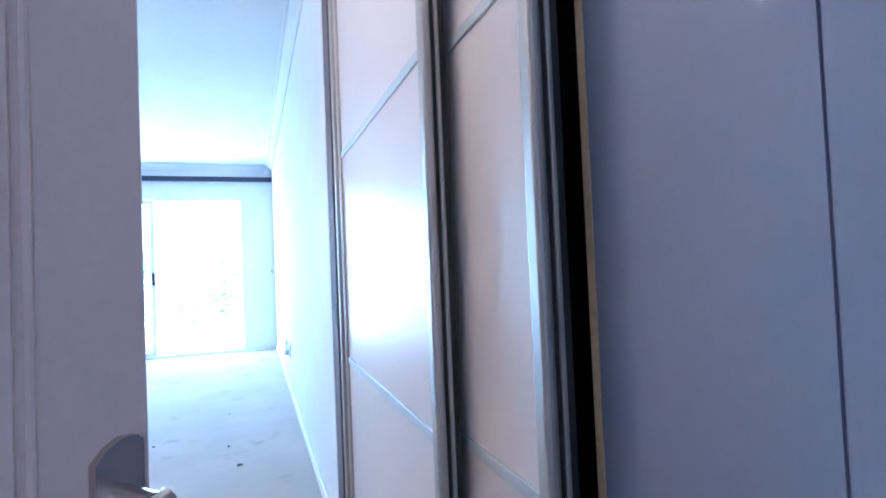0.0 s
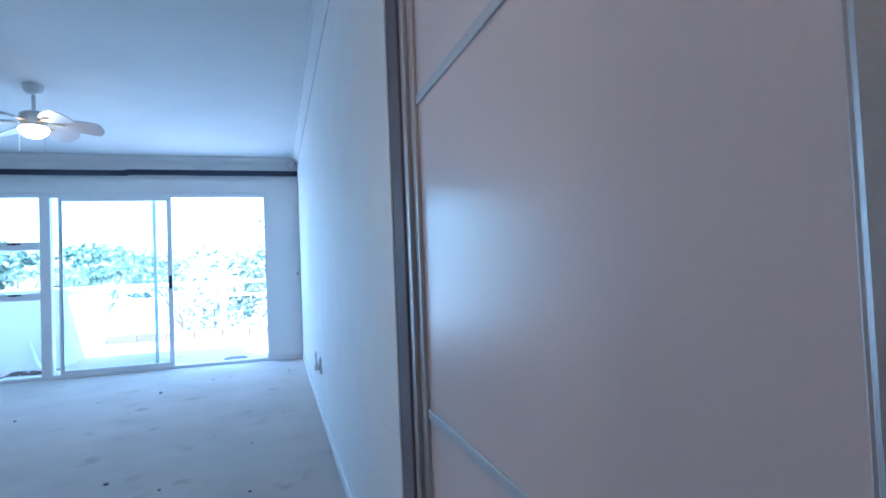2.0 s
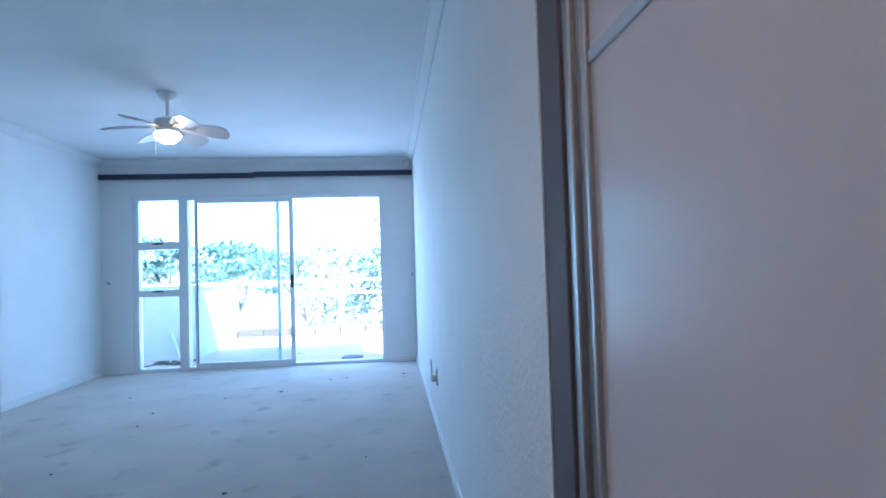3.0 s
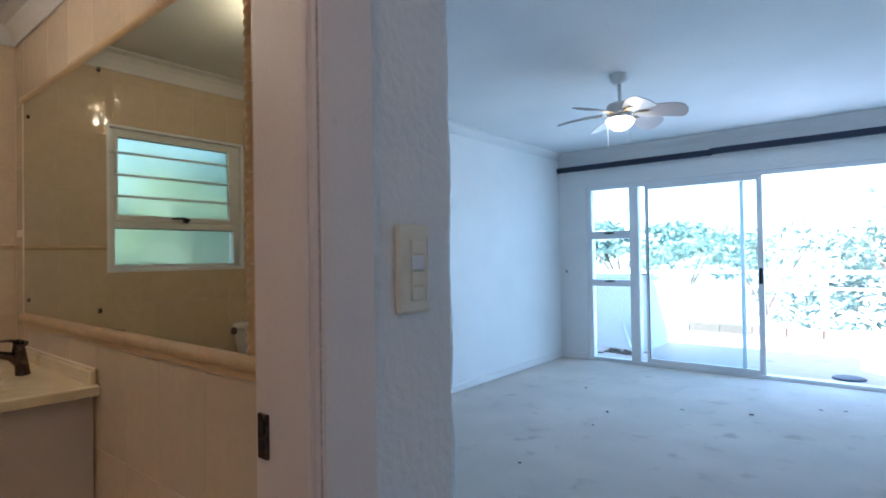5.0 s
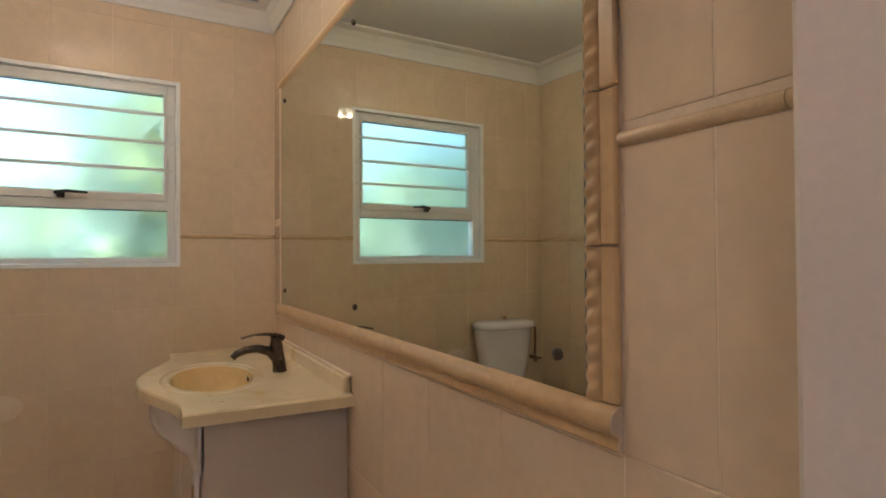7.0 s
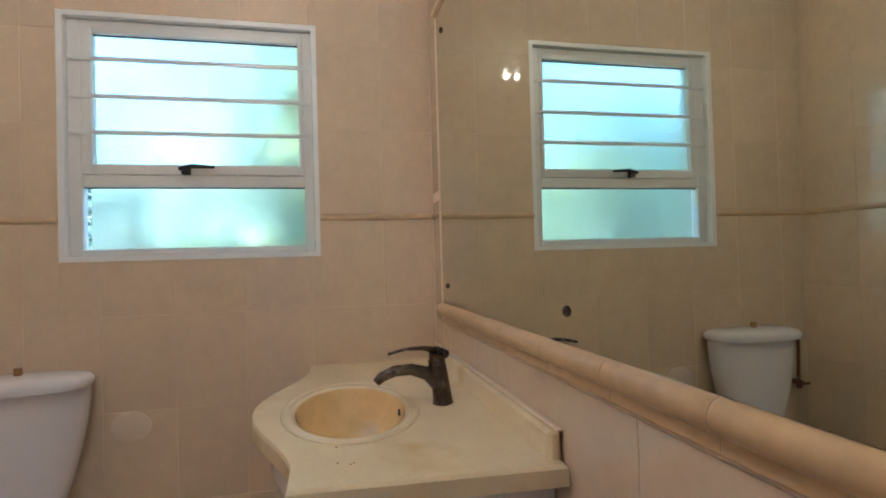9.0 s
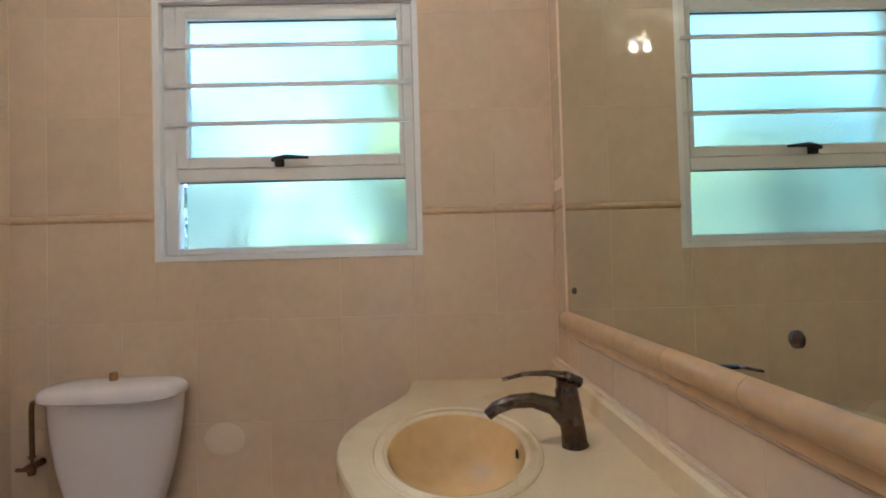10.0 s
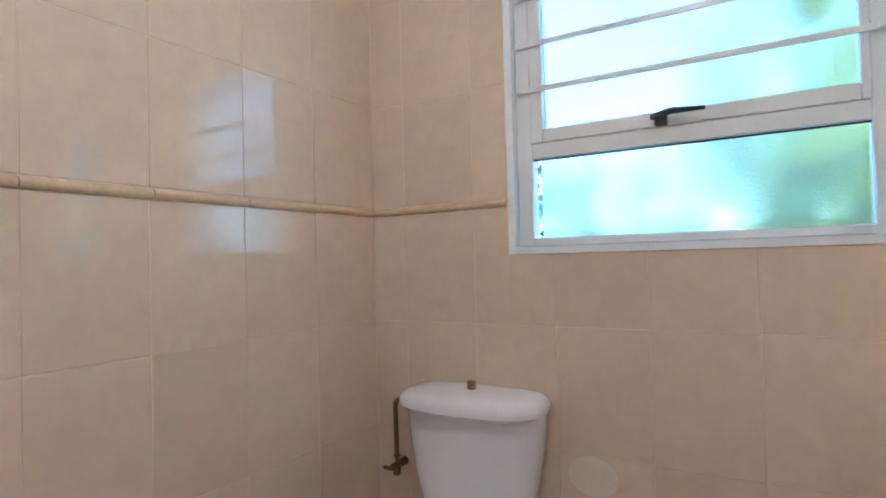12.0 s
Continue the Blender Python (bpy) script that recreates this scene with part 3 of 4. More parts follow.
def tree(x, y, top, spread, base, material, n, seed, size=0.12, name="tree", label="leafy green tree beyond the balcony", low=None):
    rnd = random.Random(seed)
    t = thing(name, (x, y, base), label, "tree" if name == "tree" else "shrub")
    bm = bmesh.new()
    mid = base + (top - base) * 0.45
    tube(bm, [(x, y, base), (x + 0.1, y, (base + mid) / 2), (x, y + 0.1, mid)], [0.2 * spread / 2, 0.15 * spread / 2, 0.1 * spread / 2], 8)
    for k in range(5):
        a = k * 1.3 + seed
        tube(bm, [(x, y + 0.1, mid), (x + math.cos(a) * spread * 0.3, y + math.sin(a) * spread * 0.3, mid + (top - mid) * 0.4), (x + math.cos(a) * spread * 0.6, y + math.sin(a) * spread * 0.6, mid + (top - mid) * 0.7)], [0.06 * spread / 2, 0.04 * spread / 2, 0.015], 6)
    part("trunk", bm, BARK, t)
    crown_mid, tall = (base + (top - base) * 0.62, (top - base) * 0.42) if low is None else ((top + low) / 2, (top - low) * 0.55)
    part("crown", leaves(bmesh.new(), (x, y, crown_mid), spread, spread, tall, n, size, rnd), material, t)


tree(1.4, 20, 2.7, 2.7, -4, LEAF, 4800, 1, 0.125, low=-1.1)
tree(-2.9, 25, 2.8, 2.6, -4, LEAF, 1700, 2, 0.13, low=0.5)
tree(-7.5, 32, 3.0, 2.8, -4, LEAF, 1200, 3, 0.18, low=0.8)
tree(6.0, 23, 2.8, 2.8, -4, LEAF, 3800, 4, 0.13, low=-1.1)
tree(-12.5, 36, 3.2, 3.6, -4, LEAF2, 2000, 5, 0.24, low=0.4)
tree(2.3, 16.8, 0.5, 1.6, -4, LEAFY, 1300, 6, 0.11, low=-1.6)
tree(-0.5, 18, 0.0, 1.6, -4, LEAF, 1100, 10, 0.12, low=-1.8)
tree(-5.3, 2.1, 2.3, 0.8, -4, LEAF, 4500, 7, 0.06, "bush", "green bush outside the bathroom window")
tree(-5.2, 3.6, 3.3, 1.1, -4, LEAFY, 8000, 8, 0.06, "bush", "yellow-green bush outside the bathroom window")
tree(-7.4, -0.6, 3.2, 1.5, -4, LEAF2, 8000, 12, 0.08, "bush", "dark green bush beyond the bathroom window", low=0.6)
tree(-4.9, 2.5, 1.8, 0.9, -4, LEAF3, 7000, 9, 0.06, "bush", "dark green bush below the bathroom window")
tree(-6.6, 2.9, 4.6, 1.7, -4, LEAFY, 12000, 11, 0.08, "bush", "tall yellow-green bush behind the bathroom window")

# ---- bathroom window ----
bw = thing("window_2", (-3.36, 2.337, WZ0), "white aluminium window with frosted panes and burglar bars", "window")
bw["kind"] = "structure"
part("reveal", boxes(((-3.5, WY0, WZ0), (-3.322, WY0 + 0.0215, WZ1)), ((-3.5, WY1 - 0.0195, WZ0), (-3.322, WY1, WZ1)), ((-3.5, WY0 + 0.0215, WZ1 - 0.018), (-3.322, WY1 - 0.0195, WZ1)), ((-3.5, WY0 + 0.0215, WZ0), (-3.316, WY1 - 0.0195, WZ0 + 0.0195))), REVEAL, bw)
A, B = WY0 + 0.023, WY1 - 0.021
for lo, hi in (((-3.40, A, WZ0 + 0.021), (-3.352, A + 0.045, WZ1 - 0.019)), ((-3.40, B - 0.035, WZ0 + 0.021), (-3.352, B, WZ1 - 0.019)), ((-3.40, A + 0.045, WZ1 - 0.056), (-3.352, B - 0.035, WZ1 - 0.019)),
               ((-3.40, A + 0.045, WZ0 + 0.021), (-3.352, B - 0.035, WZ0 + 0.045)), ((-3.40, A + 0.045, 1.532), (-3.352, B - 0.035, 1.577))):
    part("window_frame", boxes((lo, hi), bev=0.003), WHITEALU, bw)
ss = part("sash", boxes(((-3.395, A + 0.045, 1.577), (-3.347, A + 0.082, 2.135)), ((-3.395, B - 0.053, 1.577), (-3.347, B - 0.035, 2.135)), ((-3.395, A + 0.082, 2.108), (-3.347, B - 0.053, 2.135)), ((-3.395, A + 0.082, 1.577), (-3.347, B - 0.053, 1.617)), bev=0.003), WHITEALU, bw)
for nm, lo, hi, par in (("pane", (-3.378, A + 0.082, 1.617), (-3.373, B - 0.053, 2.108), ss), ("pane", (-3.378, A + 0.067, WZ0 + 0.045), (-3.373, B - 0.035, 1.532), bw)):
    p = part(nm, boxes((lo, hi)), FROST, par, "blurred frosted glass")
    p.visible_shadow = False
part("glazing_seal", boxes(((-3.372, A + 0.082, 2.104), (-3.368, B - 0.053, 2.109)), ((-3.372, A + 0.045, 1.528), (-3.368, B - 0.035, 1.5325))), BLACK, bw)
for z in (2.008, 1.868, 1.733):
    bar = part("burglar_bar", boxes(((-3.343, A + 0.006, z - 0.008), (-3.337, B - 0.004, z + 0.008)), bev=0.001), WHITEALU, bw)
    for y in (A + 0.018, B - 0.016):
        part("rivet", boxes(((-3.352, y - 0.006, z - 0.006), (-3.334, y + 0.006, z + 0.006)), bev=0.002), WHITEALU, bar)
bm = boxes(((-3.347, 2.3, 1.577), (-3.325, 2.33, 1.61)), ((-3.33, 2.29, 1.592), (-3.318, 2.31, 1.606)), bev=0.003)
tube(bm, [(-3.322, 2.3, 1.6), (-3.315, 2.34, 1.607), (-3.315, 2.42, 1.603)], [0.008, 0.009, 0.005], 8)
part("window_handle", bm, BLACK, bw, "black cockspur handle")

# ---- mirror ----
MX0, MX1, MZ0, MZ1 = -3.14, -0.99, 1.06, 2.165
mi = thing("wall_mirror", (-2.06, 3.266, MZ0), "large wall mirror framed with beige tile mouldings", "mirror")
part("glass", boxes(((MX0, 3.262, MZ0), (MX1, 3.269, MZ1)), bev=0.001), MIRROR, mi)


def half_round(x0, x1, z, r, depth, axis, bm):
    """A half-round moulding along x or z, on the mirror wall."""
    prof = [(r * math.cos(math.pi * k / 8), depth * math.sin(math.pi * k / 8)) for k in range(9)]
    ends = []
    for e in (x0, x1):
        ends.append([bm.verts.new((e, 3.27 - b, z + a) if axis == "x" else (z + a, 3.27 - b, e)) for a, b in prof])
    for j in range(8):
        bm.faces.new((ends[0][j], ends[0][j + 1], ends[1][j + 1], ends[1][j]))
    bm.faces.new(ends[0])
    bm.faces.new(ends[1])
    return bm


def sill_moulding(x0, x1, bm, sink=0.0):
    """The lower border tile: a bold round nose over a shallow cove and lip."""
    prof = [(0.0, 0.0), (0.0, 0.009)] + [(-0.024 + 0.022 * math.cos(math.pi * k / 10), 0.009 + 0.019 * math.sin(math.pi * k / 10)) for k in range(1, 10)]
    prof += [(-0.048, 0.01), (-0.054, 0.0085), (-0.06, 0.0105), (-0.068, 0.0105), (-0.072, 0.007), (-0.073, 0.0)]
    ends = [[bm.verts.new((e, 3.27 - max(0, b - sink), MZ0 + a)) for a, b in prof] for e in (x0, x1)]
    for j in range(len(prof) - 1):
        bm.faces.new((ends[0][j], ends[0][j + 1], ends[1][j + 1], ends[1][j]))
    bm.faces.new(ends[0])
    bm.faces.new(ends[1])
    return bm


part("joint_filler", sill_moulding(MX0 - 0.03, MX1 + 0.069, bmesh.new(), 0.0012), GROUT, mi, "pale grout joints", True)
x = MX0 - 0.03
while x < MX1 + 0.06:
    e = min(x + 0.25, MX1 + 0.07)
    part("moulding", sill_moulding(x, e - 0.003, bmesh.new()), MOULD, mi, "", True)
    part("moulding", half_round(x, e - 0.002, MZ1 + 0.02, 0.02, 0.02, "x", bmesh.new()), MOULD, mi, "", True)
    x += 0.25
z = MZ0 + 0.001
while z < MZ1:
    e = min(z + 0.25, MZ1)
    part("moulding", half_round(z, e - 0.002, MX0 - 0.012, 0.012, 0.012, "z", bmesh.new()), GROUT, mi, "", True)
    bm = bmesh.new()
    steps = max(2, int((e - z) / 0.004))
    rows = []
    for i in range(steps + 1):
        zz = z + (e - 0.003 - z) * i / steps
        row = []
        for k in range(9):
            a = math.pi * k / 8
            tw = 1 + 0.2 * math.sin((zz / 0.03 + k / 8 * 0.9) * 6.283)
            row.append(bm.verts.new((MX1 + 0.018 + 0.017 * math.cos(a), 3.27 - 0.018 * tw * math.sin(a), zz)))
        rows.append(row)
    for u, v in zip(rows, rows[1:]):
        for k in range(8):
            bm.faces.new((u[k], u[k + 1], v[k + 1], v[k]))
    part("rope_moulding", bm, MOULD, mi, "", True)
    part("flat_moulding", boxes(((MX1 + 0.036, 3.258, z), (MX1 + 0.07, 3.2705, e - 0.003)), bev=0.003), MOULD, mi)
    z += 0.25
for x, z in ((-3.06, 1.13), (-3.06, 2.08), (-2.075, 1.124), (-2.075, 2.1), (-1.06, 1.12)):
    bm = lathe(bmesh.new(), (0, 0, 0), [(0.011, 0), (0.011, 0.003), (0.006, 0.007)], 12)
    bm.transform(Matrix.Translation((x, 3.262, z)) @ Matrix.Rotation(radians(90), 4, "X"))
    part("screw", bm, BRONZE, mi, "", True)

# ---- vanity ----
VX0, VX1, VT = -3.27, -2.165, 0.825
va = thing("vanity_unit", (-2.7, 3.0, 0), "white vanity cupboard with a curved front on the tiled floor", "vanity")
for x in (VX0, VX1 - 0.018):
    part("side_panel", boxes(((x, 2.79, 0.08), (x + 0.018, 3.266, VT - 0.042)), bev=0.002), CABINET, va)
part("base_panel", boxes(((VX0 + 0.018, 2.79, 0.08), (VX1 - 0.018, 3.266, 0.098))), CABINET, va)
part("back_panel", boxes(((VX0 + 0.018, 3.25, 0.098), (VX1 - 0.018, 3.266, VT - 0.042))), CABINET, va)
part("plinth", boxes(((VX0 + 0.03, 2.84, 0.012), (VX1 - 0.03, 3.24, 0.08))), CABINET, va)
for k, (x0, x1) in enumerate(((VX0 + 0.002, -2.72), (-2.715, VX1 - 0.002))):
    d = part("cabinet_door", boxes(((x0, 2.77, 0.09), (x1, 2.788, 0.635)), bev=0.004), CERAMIC, va)
    kx = x1 - 0.05 if k == 0 else x0 + 0.05
    part("knob", tube(bmesh.new(), [(kx, 2.771, 0.57), (kx, 2.753, 0.57), (kx, 2.743, 0.57)], [0.006, 0.008, 0.012], 10), CHROME, d, "", True)
    part("hinge", boxes(((x0 + 0.001 if k == 0 else x1 - 0.02, 2.765, 0.55), (x0 + 0.02 if k == 0 else x1 - 0.001, 2.771, 0.59)), bev=0.002), BRASS, d)


def front(x, base, depth):
    u = (x + 2.70) / 0.5
    return base - depth * (0.5 + 0.5 * math.cos(math.pi * max(-1, min(1, u * 1.04)))) ** 0.8


XA, XB = -3.315, -2.125
outline = [(XA, 3.266), (XA, 2.757)] + [(XA + (XB - XA) * k / 40, front(XA + (XB - XA) * k / 40, 2.757 - 0.022 * k / 40, 0.132)) for k in range(1, 40)] + [(XB, 2.735), (XB + 0.03, 3.266)]
ap = [(VX0 + (VX1 - VX0) * k / 30, front(VX0 + (VX1 - VX0) * k / 30, 2.783, 0.124)) for k in range(31)]
ap += [(x, min(2.8, y + 0.018)) for x, y in ap[::-1]]
bm = bmesh.new()
na = len(ap)
rows = [[bm.verts.new((x, 2.785 + (y - 2.785) * k, z)) for x, y in ap] for k, z in ((0.2, 0.618), (0.5, 0.622), (0.78, 0.636), (0.94, 0.66), (1.0, 0.69), (1.0, VT - 0.042))]
for u, v in zip(rows, rows[1:]):
    for j in range(na):
        bm.faces.new((u[j], u[(j + 1) % na], v[(j + 1) % na], v[j]))
part("apron", bm, CERAMIC, va, "curved white apron", True)

part("end_rail", boxes(((VX1 - 0.02, 2.7715, 0.64), (VX1 - 0.001, 2.7895, VT - 0.043))), CABINET, va)

wt = thing("washbasin", (-2.7, 3.0, VT - 0.04), "cream cast marble vanity top with a yellowed oval basin", "washbasin")
BC, RX, RY = Vector((-2.64, 2.877)), 0.25, 0.148


def ray_out(a):
    d = Vector((math.cos(a), math.sin(a)))
    best = 9
    for i in range(len(outline)):
        p, q = Vector(outline[i]), Vector(outline[(i + 1) % len(outline)])
        e = q - p
        den = d.x * e.y - d.y * e.x
        if abs(den) < 1e-9:
            continue
        w = p - BC
        t, s = (w.x * e.y - w.y * e.x) / den, (w.x * d.y - w.y * d.x) / den
        if t > 0 and -1e-6 <= s <= 1.000001:
            best = min(best, t)
    return BC + d * best


bm = bmesh.new()
angs = sorted({6.283185 * k / 96 for k in range(96)} | {math.atan2(y - BC.y, x - BC.x) % 6.283185 for x, y in outline})
rings = []
for kk in range(6):
    row = []
    for a in angs:
        o = ray_out(a)
        i_ = BC + Vector((RX * math.cos(a), RY * math.sin(a)))
        i2 = BC + Vector((RX * 1.13 * math.cos(a), RY * 1.16 * math.sin(a)))
        p = ((*i_, VT - 0.004), (*(i_ * 0.55 + i2 * 0.45), VT + 0.002), (*i2, VT), (*(o * 0.985 + BC * 0.015), VT), (*o, VT - 0.007), (*o, VT - 0.042))[kk]
        row.append(bm.verts.new(p))
    rings.append(row)
n_ = len(angs)
for u, v in zip(rings, rings[1:]):
    for j in range(n_):
        bm.faces.new((u[j], u[(j + 1) % n_], v[(j + 1) % n_], v[j]))
part("slab", bm, MARBLE, wt)
bm = bmesh.new()
rows = [[bm.verts.new((BC.x + RX * s * math.cos(6.283185 * j / 64), BC.y + RY * s * math.sin(6.283185 * j / 64) + (1 - s) * 0.02, VT - 0.003 - dz)) for j in range(64)] for s, dz in ((1.005, 0), (0.97, 0.012), (0.93, 0.035), (0.84, 0.075), (0.68, 0.105), (0.42, 0.122), (0.1, 0.128))]
for u, v in zip(rows, rows[1:]):
    for j in range(64):
        bm.faces.new((u[j], u[(j + 1) % 64], v[(j + 1) % 64], v[j]))
bm.faces.new(rows[-1])
part("basin", bm, BASIN, wt, "yellow-stained oval basin", True)
rim = [(BC.x + RX * 1.2 * math.cos(6.283185 * j / 72), BC.y + RY * 1.22 * math.sin(6.283185 * j / 72), VT) for j in range(73)]
part("rim_bead", tube(bmesh.new(), rim, 0.0045, 8), MARBLE, wt, "", True)
part("waste", lathe(bmesh.new(), (BC.x, BC.y + 0.018, VT - 0.129), [(0.026, 0), (0.026, 0.003), (0.018, 0.005)], 20), CHROME, wt, "", True)
part("overflow_slot", boxes(((BC.x - 0.006, BC.y + RY * 0.89, VT - 0.033), (BC.x + 0.006, BC.y + RY * 0.93, VT - 0.014)), bev=0.002), BLACK, wt)
part("splashback", boxes(((XA, 3.238, VT - 0.01), (XB - 0.0, 3.2675, VT + 0.058)), bev=0.008), MARBLE, wt)
part("sealant", boxes(((XA, 3.256, VT + 0.055), (XB + 0.004, 3.2685, VT + 0.062)), bev=0.002), GROUT, wt)

TX, TY = -2.605, 3.128
tap = thing("basin_mixer", (TX, TY, VT), "tarnished single-lever basin mixer tap", "tap")
part("tap_body", tube(bmesh.new(), [(TX, TY + 0.004, VT), (TX, TY + 0.003, VT + 0.006), (TX, TY, VT + 0.04), (TX, TY - 0.008, VT + 0.085), (TX, TY - 0.012, VT + 0.125)], [0.03, 0.0275, 0.026, 0.027, 0.024], 20), BRONZE, tap, "", True)
part("spout", tube(bmesh.new(), [(TX, TY - 0.005, VT + 0.055), (TX, TY - 0.04, VT + 0.088), (TX, TY - 0.085, VT + 0.102), (TX, TY - 0.13, VT + 0.1), (TX, TY - 0.165, VT + 0.087), (TX, TY - 0.182, VT + 0.072)], [0.025, 0.02, 0.0165, 0.0155, 0.0145, 0.012], 14), BRONZE, tap, "", True)
part("cartridge_cap", tube(bmesh.new(), [(TX, TY - 0.012, VT + 0.12), (TX, TY - 0.008, VT + 0.14)], [0.021, 0.026], 16), BRONZE, tap, "", True)
part("lever", tube(bmesh.new(), [(TX, TY + 0.018, VT + 0.136), (TX, TY - 0.01, VT + 0.15), (TX, TY - 0.05, VT + 0.158), (TX, TY - 0.1, VT + 0.158), (TX, TY - 0.148, VT + 0.147)], [0.022, 0.022, 0.014, 0.011, 0.009], 12, [0.55, 0.5, 0.45, 0.4, 0.4]), BRONZE, tap, "", True)

# ---- toilet ----
wc = thing("toilet", (-3.1, 1.8, 0.012), "white ceramic close-coupled toilet with a tapered cistern", "toilet")
TC = 1.808


def rounded(cx, cy, hx, hy, z, bm, power=5.0, n=40, front_bulge=0.0):
    row = []
    for k in range(n):
        a = 6.283185 * k / n
        c_, s_ = math.cos(a), math.sin(a)
        u = math.copysign(abs(c_) ** (2 / power), c_)
        v = math.copysign(abs(s_) ** (2 / power), s_)
        row.append(bm.verts.new((cx + hx * u + (front_bulge * (1 - v * v) if u > 0 else 0), cy + hy * v, z)))
    return row


def loft(rows, bm):
    n = len(rows[0])
    for u, v in zip(rows, rows[1:]):
        for j in range(n):
            bm.faces.new((u[j], u[(j + 1) % n], v[(j + 1) % n], v[j]))
    bm.faces.new(rows[0][::-1])
    bm.faces.new(rows[-1])
    return bm


bm = bmesh.new()
part("cistern", loft([rounded(-3.225, TC, 0.07, w, z, bm, 3.6, 48, b) for w, z, b in ((0.115, 0.4, 0.0), (0.133, 0.46, 0.004), (0.158, 0.54, 0.014), (0.18, 0.62, 0.024), (0.195, 0.7, 0.03), (0.204, 0.77, 0.033), (0.207, 0.826, 0.034))], bm), CERAMIC, wc, "", True)
bm = bmesh.new()
lid = [(0.1, 0.208, 0.827, 0.02), (0.103, 0.215, 0.831, 0.022), (0.104, 0.217, 0.84, 0.022), (0.103, 0.216, 0.85, 0.022), (0.1, 0.211, 0.859, 0.021), (0.094, 0.202, 0.866, 0.02), (0.084, 0.188, 0.872, 0.016), (0.068, 0.165, 0.876, 0.012), (0.045, 0.13, 0.879, 0.006), (0.015, 0.06, 0.88, 0.0)]
part("cistern_lid", loft([rounded(-3.215, TC, d, w, z, bm, 3.7, 48, b) for d, w, z, b in lid], bm), CERAMIC, wc, "", True)
part("flush_button", lathe(bmesh.new(), (-3.2, TC + 0.005, 0.879), [(0.013, 0), (0.013, 0.022), (0.01, 0.026)], 14), BRASS, wc, "yellowed flush knob", True)
bm = bmesh.new()
part("bowl", loft([rounded(-2.95, TC, 0.2, 0.1, 0.012, bm, 3), rounded(-2.95, TC, 0.19, 0.095, 0.15, bm, 3), rounded(-2.93, TC, 0.24, 0.15, 0.3, bm, 2.6), rounded(-2.92, TC, 0.28, 0.18, 0.4, bm, 2.4)], bm), CERAMIC, wc, "", True)
bm = bmesh.new()
part("seat", loft([rounded(-2.9, TC, 0.25, 0.185, 0.4, bm, 2.4), rounded(-2.9, TC, 0.255, 0.19, 0.42, bm, 2.4), rounded(-2.9, TC, 0.24, 0.178, 0.432, bm, 2.4)], bm), CERAMIC, wc, "", True)
sp = thing("supply_pipe", (-3.28, 1.52, 0.58), "tarnished brass cistern supply pipe with a stop valve", "pipe")
part("pipe_bend", tube(bmesh.new(), [(-3.24, 1.605, 0.81), (-3.25, 1.542, 0.812), (-3.255, 1.517, 0.805), (-3.26, 1.510, 0.78), (-3.265, 1.507, 0.7), (-3.27, 1.505, 0.62)], 0.008, 10), PIPE, sp, "", True)
part("stop_valve", tube(bmesh.new(), [(-3.322, 1.502, 0.592), (-3.28, 1.502, 0.592), (-3.25, 1.502, 0.592)], [0.014, 0.012, 0.012], 10), PIPE, sp, "", True)
part("valve_body", tube(bmesh.new(), [(-3.27, 1.505, 0.625), (-3.27, 1.503, 0.59), (-3.27, 1.502, 0.565)], [0.013, 0.015, 0.012], 10), PIPE, sp, "", True)
part("valve_tap", boxes(((-3.245, 1.472, 0.586), (-3.235, 1.532, 0.598)), bev=0.003), PIPE, sp)
# a pale disc stands in for a reflection on the glossy tiles
cap = thing("tile_reflection", (-3.32, 2.1, 0.68), "pale round disc put on the tiles for a reflection", "cap")
bm = lathe(bmesh.new(), (0, 0, 0), [(0.055, 0), (0.055, 0.004), (0.045, 0.008), (0.01, 0.009)], 28, 1, 1.25)
bm.transform(Matrix.Translation((-3.3205, 2.115, 0.645)) @ Matrix.Rotation(radians(90), 4, "Y"))
part("disc", bm, PATCH, cap, "", True)

# ---- switch plate ----
sw = thing("light_switch", (-0.36, 3.24, 1.3), "cream plastic light switch plate with four rockers", "light switch")
part("plate", boxes(((-0.3605, 3.192, 1.21), (-0.345, 3.288, 1.385)), bev=0.006), CREAM, sw)
for k in range(4):
    z = 1.235 + 0.0305 * k
    part("rocker", boxes(((-0.346, 3.226, z), (-0.341, 3.262, z + 0.0285)), bev=0.002), TRIM if k == 2 else CREAM, sw, "white rocker" if k == 2 else "")
# a white strip paints the light on the plate's right edge
part("lit_edge", boxes(((-0.346, 3.275, 1.232), (-0.3425, 3.286, 1.36)), bev=0.001), TRIM, sw, "white strip for the lit plate edge")

# ---- bathroom lamp ----
LX, LY = -2.03, 2.40
bl = thing("ceiling_lamp", (LX, LY, H), "white two-bulb bathroom ceiling spot bar, lit", "ceiling lamp")
part("base", boxes(((LX - 0.03, LY - 0.085, H - 0.025), (LX + 0.03, LY + 0.085, H - 0.0005)), bev=0.006), FANWHITE, bl)
for dy in (-0.04, 0.04):
    holder = part("holder", lathe(bmesh.new(), (LX, LY + dy, 0), [(0.026, H - 0.1), (0.026, H - 0.06), (0.012, H - 0.045), (0.01, H - 0.024)], 20), FANWHITE, bl, "", True)
    part("bulb", lathe(bmesh.new(), (LX, LY + dy, 0), [(0.006, H - 0.122), (0.016, H - 0.116), (0.021, H - 0.1)], 16), BULB, holder, "glowing spot bulb", True)
    lamp("bathroom_bulb", "POINT", Matrix.Translation((LX, LY + dy, H - 0.15)), 1.2, (1, 0.75, 0.46), radius=0.014)
